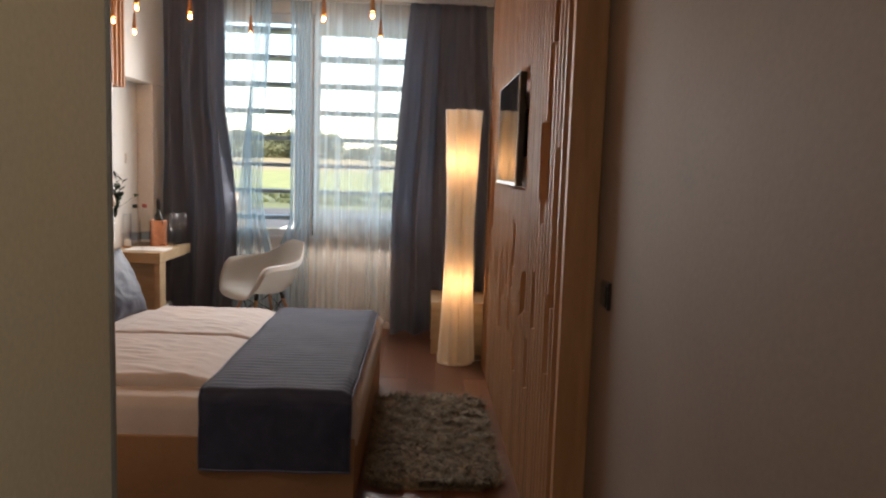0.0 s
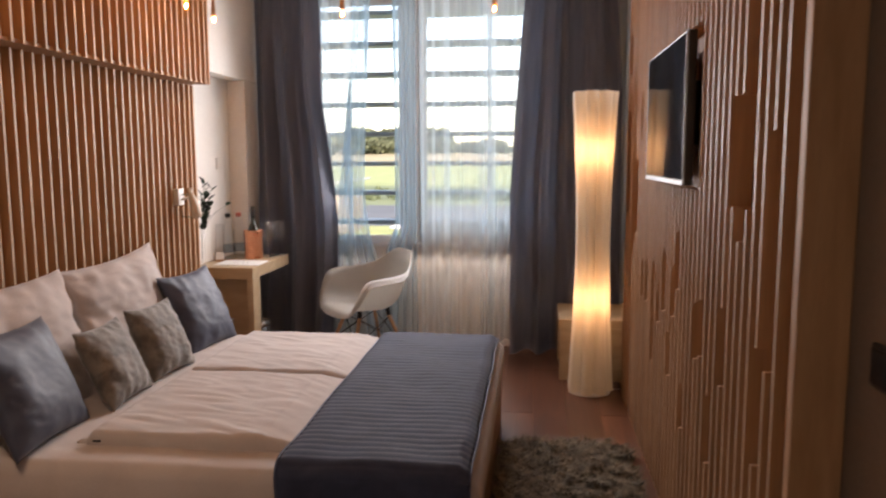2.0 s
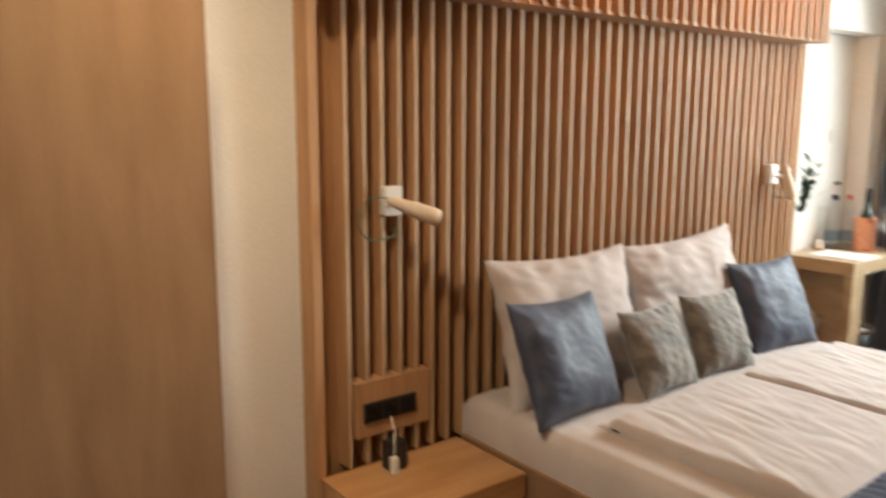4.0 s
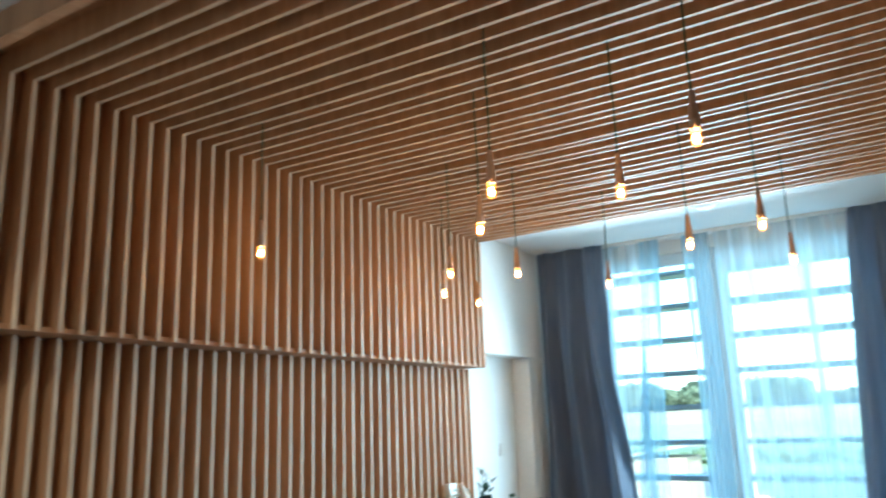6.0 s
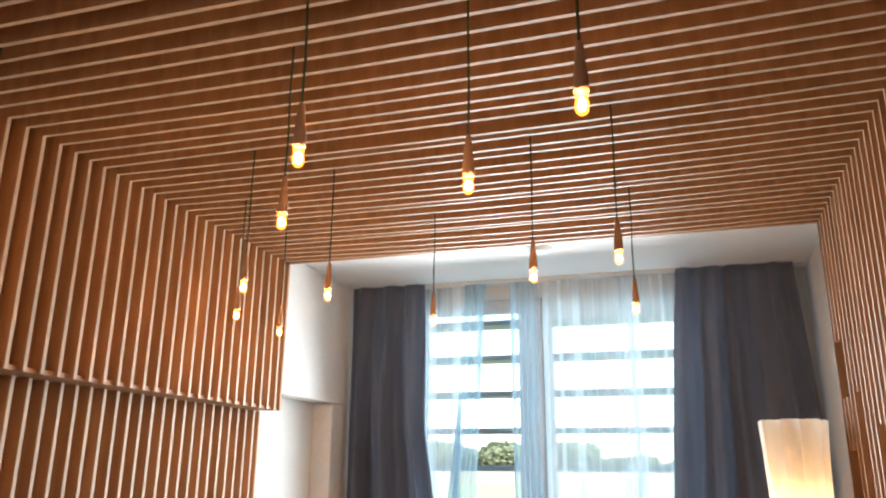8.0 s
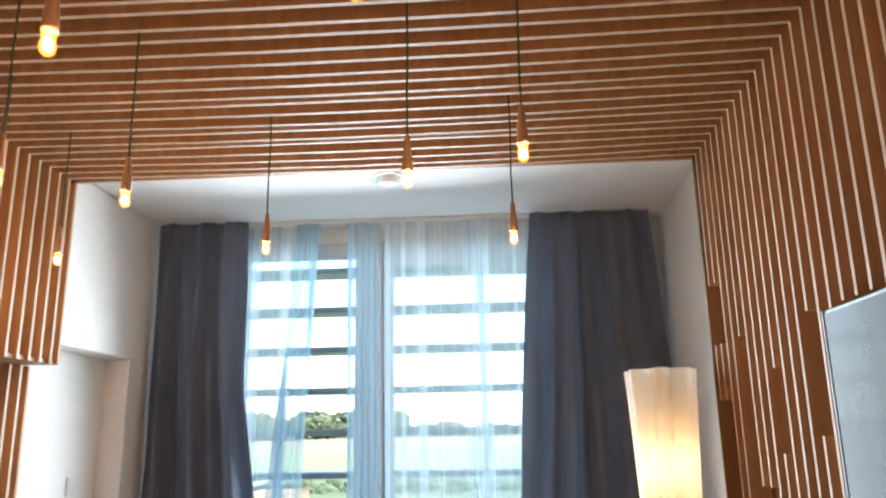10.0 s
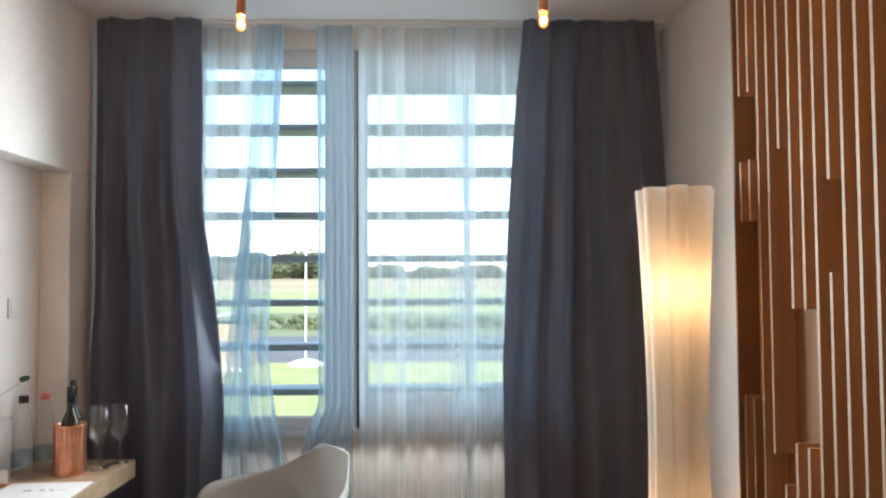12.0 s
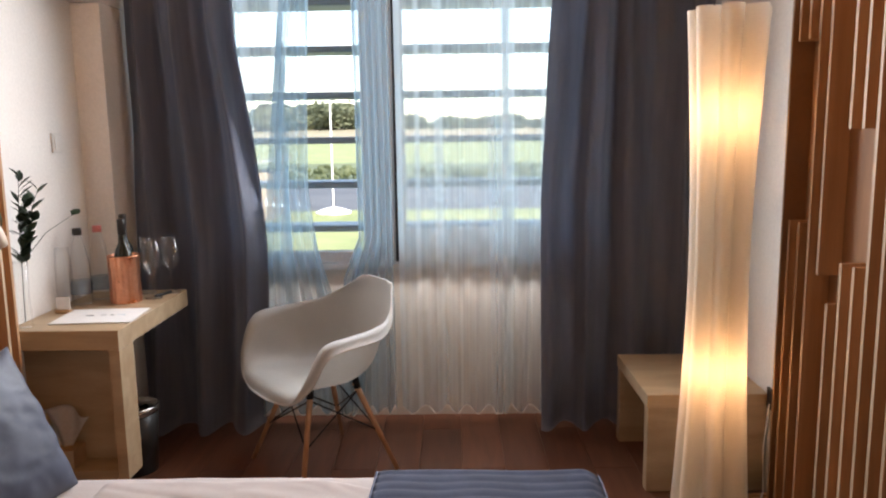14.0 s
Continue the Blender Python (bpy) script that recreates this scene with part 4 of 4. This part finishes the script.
def spline(points, s):
    """Catmull-Rom through points, s from 0 to 1."""
    k = s * (len(points) - 1)
    i = min(int(k), len(points) - 2)
    t = k - i
    p = [Vector(points[max(min(j, len(points) - 1), 0)]) for j in (i - 1, i, i + 1, i + 2)]
    return 0.5 * (2 * p[1] + (p[2] - p[0]) * t + (2 * p[0] - 5 * p[1] + 4 * p[2] - p[3]) * t * t + (3 * p[1] - p[0] - 3 * p[2] + p[3]) * t ** 3)


# y points ahead of the sitter
MID = [(0, 0.262, 0.388), (0, 0.215, 0.430), (0, 0.06, 0.418), (0, -0.09, 0.414), (0, -0.185, 0.47), (0, -0.235, 0.60), (0, -0.275, 0.74), (0, -0.295, 0.815)]
RIM = [(0.120, 0.252, 0.388), (0.225, 0.232, 0.408), (0.288, 0.195, 0.515), (0.310, 0.135, 0.638), (0.314, 0.03, 0.664), (0.300, -0.08, 0.672), (0.25, -0.19, 0.70), (0.115, -0.29, 0.805)]


def shell_at(u, v):
    a = (2 * u - 1) * 1.12
    c, r = spline(MID, v), spline(RIM, v)
    k = min(abs(a), 1.0)
    if abs(a) > 1:
        # the arms roll outwards
        e = (abs(a) - 1) / 0.12
        roll_out = 0.048 * min(max((v - 0.12) / 0.2, 0), 1) * min(max((0.95 - v) / 0.2, 0.15), 1)
        return Vector((math.copysign(r.x + roll_out * math.sin(e * 1.57), a), r.y, r.z - roll_out * 0.7 * e * e + 0.004 * math.sin(e * 3.1)))
    return Vector((math.copysign(r.x * k ** 0.80, a), c.y + (r.y - c.y) * k ** 2.4, c.z + (r.z - c.z) * k ** 4.2))


bm = sheet(56, 48, shell_at)
bmesh.ops.solidify(bm, geom=bm.faces[:], thickness=0.007)
part("seat_shell", bm, SHELL, chair, smooth=True)
edge_pts = [shell_at(0, v) for v in np.linspace(0, 1, 24)] + [shell_at(u, 1) for u in np.linspace(0.03, 0.97, 24)] + [shell_at(1, v) for v in np.linspace(1, 0, 24)] + [shell_at(u, 0) for u in np.linspace(0.97, 0.0, 16)]
part("rolled_rim", tube([p - Vector((0, 0, 0.002)) for p in edge_pts], 0.0036, sides=10), SHELL, chair, smooth=True)
for sx in (-1, 1):
    for sy in (-1, 1):
        top_, foot = Vector((sx * 0.105, sy * 0.10 - 0.01, 0.385)), Vector((sx * 0.235, sy * 0.215 - 0.01, 0.0))
        part("leg", tube([top_, top_.lerp(foot, 0.3), foot], 0.0135, 0.0095, 12), BEECH, chair, "tapered beech dowel leg", True)
        part("bracket", tube([top_ + Vector((0, 0, 0.03)), top_.lerp(foot, 0.06)], 0.0155), BLACK_METAL, chair, smooth=True)
legs_at = lambda sx, sy, k: Vector((sx * 0.105, sy * 0.10 - 0.01, 0.385)).lerp(Vector((sx * 0.235, sy * 0.215 - 0.01, 0.0)), k)
for (a, b) in (((-1, -1), (1, -1)), ((1, -1), (1, 1)), ((1, 1), (-1, 1)), ((-1, 1), (-1, -1))):
    part("strut", tube([legs_at(*a, 0.08), legs_at(*b, 0.55)], 0.0035), BLACK_METAL, chair, "thin black wire strut")
    part("strut", tube([legs_at(*b, 0.08), legs_at(*a, 0.55)], 0.0035), BLACK_METAL, chair, "thin black wire strut")

# ---- pendant lamps ----
pendant = thing("pendant_lamp", "bare warm bulb in a wooden socket on a green cord", "pendant lamp", pose(0.263, 3.64, 2.70), group="pendant lamps over the bed")
part("cord", tube([(0, 0, 0.07), (0.002, 0, -0.12), (-0.001, 0.001, -0.25), (0, 0, -0.358)], 0.0028), CORD, pendant, smooth=True)
part("socket", lathe([(0.004, -0.355), (0.007, -0.36), (0.0085, -0.385), (0.0125, -0.42), (0.0135, -0.45), (0.0, -0.452)], 20), SOCKET_WOOD, pendant, "tapered turned wooden socket", True)
bulb = part("bulb", lathe([(0.0, -0.452), (0.0115, -0.453), (0.0115, -0.46), (0.0100, -0.464), (0.0122, -0.472), (0.0125, -0.479), (0.0105, -0.488), (0.006, -0.4925), (0.0, -0.493)], 20), BULB_GLASS, pendant, "glowing amber bulb", True)
part("filament", lathe([(0.0, -0.463), (0.004, -0.464), (0.0064, -0.470), (0.0066, -0.480), (0.004, -0.484), (0.0, -0.485)], 12), FILAMENT, bulb, "bright filament", True)
for x, y in ((-1.30, 3.85), (-0.30, 3.71), (-0.53, 4.06), (-0.02, 3.95), (-1.0, 4.65), (-1.29, 5.07), (-1.31, 5.45), (-0.78, 4.84), (-0.57, 5.39), (-0.036, 4.77), (0.24, 4.62), (0.24, 5.36)):
    copy_thing(pendant, pose(x, y, 2.70, 0, 0, 40 * x + 70 * y))
det = thing("ceiling_detector", "round white smoke detector on the ceiling", "smoke detector", pose(-0.285, 6.33, TOP))
part("body", lathe([(0.0, -0.035), (0.035, -0.035), (0.045, -0.028), (0.06, -0.012), (0.066, -0.008), (0.066, 0.0), (0.0, 0.0)], 32), WHITE_PLASTIC, det, smooth=True)
part("ring", lathe([(0.072, 0.0), (0.088, 0.0), (0.086, -0.008), (0.072, -0.008)], 32), CHROME, det)

# ---- curtains ----


def drape(name, left, right, ztop, zbot, y, folds, depth, mats, label, category, seed, nu=150, nv=40, thick=0.003):
    """A hanging cloth between two side lines left(z) and right(z), in soft uneven folds that open towards the hem."""
    def at(u, v):
        z = ztop + (zbot - ztop) * v
        uu = u + 0.018 * math.sin(u * folds * 2.1 + seed)
        x = left(z) + (right(z) - left(z)) * u
        amp = depth * (0.35 + 0.65 * min(v * 2.5, 1)) * (1 if thick else 1 + 1.3 * v ** 3)
        f = math.sin(uu * folds * 2 * math.pi + seed + 0.5 * math.sin(v * 2 + seed) + wobble((u * 3, v * 1.5, seed), 1.5, 1.6))
        f2 = math.sin(uu * folds * 4.7 * math.pi + seed * 2) * 0.3 * (1 - 0.6 * v)
        return Vector((x + 0.2 * amp * f2, y + amp * (f + f2) + wobble((u * 2, v * 3, seed), 2, 0.02 if thick else 0.006), z + (0.012 * math.sin(u * folds * 6.3 + seed) if v == 1 else 0)))
    bm = sheet(nu, nv, at)
    if thick:
        bmesh.ops.solidify(bm, geom=bm.faces[:], thickness=thick)
    cloth = solid(name, bm, mats, label, category, smooth=True)
    part("hem", tube([at(u, 1.0) for u in np.linspace(0, 1, 90)], 0.005 if thick else 0.0035, sides=6), mats if thick else PAPER, cloth, smooth=True)
    return cloth


def line(*pts):
    zs, xs = [p[0] for p in pts][::-1], [p[1] for p in pts][::-1]
    return lambda z: float(np.interp(z, zs, xs))


drape("curtain", line((2.78, -1.64), (1.9, -1.645), (1.0, -1.655), (0.02, -1.69)), line((2.78, -1.145), (2.0, -1.143), (1.86, -1.14), (1.45, -1.085), (0.95, -1.042), (0.7, -1.048), (0.47, -1.057), (0.02, -1.09)), 2.782, 0.02, 6.935, 2.9, 0.062, DRAPE,
      "heavy slate-taupe curtain drawn aside", "curtain", 1.3)
drape("curtain", line((2.78, 0.388), (2.45, 0.355), (1.8, 0.307), (1.15, 0.272), (0.02, 0.28)), line((2.78, 1.015), (2.4, 1.035), (1.9, 1.07), (1.0, 1.08), (0.02, 1.08)), 2.778, 0.02, 6.945, 3.9, 0.046, DRAPE,
      "heavy slate-taupe curtain drawn aside by the bench", "curtain", 4.1)
seam = ((2.78, -0.90), (2.48, -0.917), (2.08, -0.936), (1.68, -0.983), (1.19, -1.039), (0.88, -1.063), (0.06, -1.10))
drape("sheer_curtain", line((2.78, -1.26), (0.06, -1.24)), line(*[(z, x + 0.05) for z, x in seam]), 2.78, 0.07, 7.06, 4, 0.012, VEIL, "sheer white voile curtain", "sheer curtain", 2.2, thick=0)
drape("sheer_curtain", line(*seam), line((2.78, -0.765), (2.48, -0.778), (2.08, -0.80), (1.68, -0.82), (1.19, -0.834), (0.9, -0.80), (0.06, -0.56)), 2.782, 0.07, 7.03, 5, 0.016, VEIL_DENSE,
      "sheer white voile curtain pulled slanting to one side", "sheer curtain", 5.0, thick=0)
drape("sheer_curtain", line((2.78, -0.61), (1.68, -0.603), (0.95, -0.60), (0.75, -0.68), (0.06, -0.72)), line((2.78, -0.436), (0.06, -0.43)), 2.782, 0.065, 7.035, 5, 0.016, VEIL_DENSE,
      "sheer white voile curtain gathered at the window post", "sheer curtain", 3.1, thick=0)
drape("sheer_curtain", line((2.74, -0.412), (0.06, -0.405)), line((2.74, 0.47), (0.06, 0.36)), 2.784, 0.06, 7.06, 7, 0.014, VEIL, "wide sheer white voile curtain", "sheer curtain", 7.7, nu=220, thick=0)
drape("sheer_curtain", line((2.74, 0.02), (0.06, 0.05)), line((2.74, 0.13), (0.06, 0.14)), 2.784, 0.06, 7.045, 2, 0.010, VEIL, "narrow overlapping width of sheer voile", "sheer curtain", 1.7, nu=40, thick=0)
rail = thing("curtain_track", "slim white ceiling curtain track", "curtain track", pose(-0.3, 6.99, TOP))
part("rail", box(-1.34, 1.38, -0.012, 0.012, -0.012, 0.0, 0.002), WHITE_PLASTIC, rail)
part("rail", box(-1.0, 0.85, 0.05, 0.07, -0.008, 0.0, 0.002), WHITE_PLASTIC, rail)

# ---- outside ----
lv = thing("sun_louver", "grey horizontal sun louver blades outside the window", "louver", pose(-0.4, 7.66, 0))
for x in (-1.7, 1.6):
    part("post", box(x - 0.03, x + 0.03, -0.09, 0.09, -0.4, 3.3, 0.004), ALU, lv)
for k in range(10):
    z = 0.685 + 0.2435 * k
    part("blade", box(-1.7, 1.6, -0.105, 0.105, z - 0.018, z + 0.018, 0.012), ALU, lv, m=pose(0, 0, 0))


def land(d):
    """How far the land has risen at the distance d."""
    return 5.0 * max(0.0, min((d - 90) / 260, 1)) ** 1.2


def ground_at(u, v):
    d = 6.0 * (400.0 ** v) + 1.2
    x = (2 * u - 1) * (30 + d * 1.5)
    return Vector((x, d, -0.42 + land(d) + wobble((x * 0.02, d * 0.02, 1), 1.0, 0.5 if d > 90 else 0.03)))


bm = sheet(60, 150, ground_at)
me = mesh_of("ground", bm, [LAWN, FIELD, ROUGH_GRASS, TRACK], True)
for f in me.polygons:
    d = f.center.y + 0.02 * f.center.y * math.sin(f.center.x * 0.05)
    f.material_index = 0 if d < 21.8 else 3 if d < 31 else 2 if d < 50 else 0 if d < 120 else 1
tagged(new("ground", me), "green lawn and fields rising to low hills", "ground", kind="structure")
hedge = bmesh.new()
hr = random.Random(5)
for i in range(1400):
    p = Vector((hr.uniform(-34, 30), 35 + hr.uniform(-1, 1), -0.45 + hr.uniform(0, 0.55) ** 1.2))
    s = hr.uniform(0.08, 0.2)
    m = Matrix.LocRotScale(p, Euler((hr.uniform(0, 6), hr.uniform(0, 6), 0)), (s, s, s * 0.5))
    bmesh.ops.create_icosphere(hedge, subdivisions=1, radius=1, matrix=m)
solid("hedge", hedge, HEDGE_LEAF, "low uneven hedge across the lawn", "hedge", "stuff")


def tree(seed):
    r = random.Random(seed)
    t = thing("tree", "broad green tree on the far field edge", "tree", group="trees on the field edge")
    bm = tube([(0, 0, -0.3), (0.1, 0, 1.6), (0.0, 0.1, 3.4), (0.2, 0, 5.2)], 0.32, 0.1, 8)
    for i in range(6):
        a = r.uniform(0, 6.28)
        z = r.uniform(2.0, 4.2)
        tube([(0, 0, z), (math.cos(a) * 1.2, math.sin(a) * 1.2, z + 1.1), (math.cos(a) * 2.1, math.sin(a) * 2.1, z + 1.8)], 0.1, 0.03, 6, bm=bm)
    part("trunk", bm, BARK, t)
    vs, fs = [], []
    for i in range(520):
        th, ph, rad = r.uniform(0, 6.28), math.acos(r.uniform(-0.8, 1)), r.uniform(0.45, 1.0) ** 0.5
        lump = 1 + 0.28 * math.sin(3 * th + seed) * math.sin(2 * ph + seed)
        c = Vector((math.sin(ph) * math.cos(th) * 2.9, math.sin(ph) * math.sin(th) * 2.9, 4.9 + math.cos(ph) * 2.7)) * 1.0
        c = Vector((0, 0, 4.9)) + (c - Vector((0, 0, 4.9))) * rad * lump
        q = Euler((r.uniform(0, 6.28), r.uniform(0, 6.28), 0)).to_matrix()
        s = r.uniform(0.28, 0.6)
        k = len(vs)
        vs += [tuple(c + q @ Vector(p) * s) for p in ((1, 0, 0.1), (0.3, 0.8, -0.1), (-0.8, 0.5, 0.15), (-0.7, -0.6, -0.1), (0.4, -0.8, 0.1), (0, 0, 0.45))]
        fs += [(k, k + 1, k + 5), (k + 1, k + 2, k + 5), (k + 2, k + 3, k + 5), (k + 3, k + 4, k + 5), (k + 4, k, k + 5)]
    me_ = bpy.data.meshes.new("crown")
    me_.from_pydata(vs, [], fs)
    me_.materials.append(FOLIAGE)
    crown = new("crown", me_)
    crown.parent = t
    return t


tr = random.Random(21)
base_trees = [tree(2), tree(5)]
spots = [(-95 + 3.2 * i + tr.uniform(-1.5, 1.5), 262 + tr.uniform(-15, 30)) for i in range(46)]
for i, (x, y) in enumerate(spots):
    rise = land(y) - 4.2
    sc = tr.uniform(0.8, 1.25) * (1.45 if x < -32 else 0.95)
    m = Matrix.LocRotScale((x, y, rise), Euler((0, 0, tr.uniform(0, 6))), (sc * 1.5, sc * 1.5, sc))
    if i < 2:
        base_trees[i].matrix_basis = m
    else:
        c = copy_thing(base_trees[i % 2], m)
        c.matrix_basis = m
mast = thing("mast", "thin white pole on a round white base", "pole", pose(-2.95, 21.2, -0.42))
part("pole", tube([(0, 0, 0), (0, 0, 2.9)], 0.019), WHITE_METAL, mast)
part("base", lathe([(0.0, 0.0), (0.42, 0.0), (0.42, 0.05), (0.2, 0.13), (0.05, 0.16), (0.0, 0.16)], 28), WHITE_METAL, mast, smooth=True)
shed = thing("garden_shed", "small tan garden shed with a white roof", "shed", pose(-4.85, 20.5, -0.42))
part("wall", box(-0.9, 0.75, -0.7, 0.7, 0, 1.05, 0.01), RENDER_TAN, shed)
bm = box(-1.0, 0.95, -0.85, 0.85, 0, 0.06, 0.01)
part("roof", bm, ROOF_METAL, shed, m=pose(0, 0, 1.16, 0, -9, 0))

# ---- floor boards ----
PW, PL = 0.19, 1.35
plank = mesh_of("plank", box(-PW / 2 + 0.0008, PW / 2 - 0.0008, -PL / 2 + 0.0008, PL / 2 - 0.0008, -0.012, 0.0, 0.0012, 1), FLOOR_WOOD)
for i in range(16):
    for j in range(8):
        y = -1.6 + PL / 2 + j * PL - (0.45 * (i % 3))
        if y < -1.3 or y - PL / 2 > 7.15:
            continue
        piece("plank", plank, floor, pose(LEFT + PW / 2 + i * PW - 0.03, y, 0))
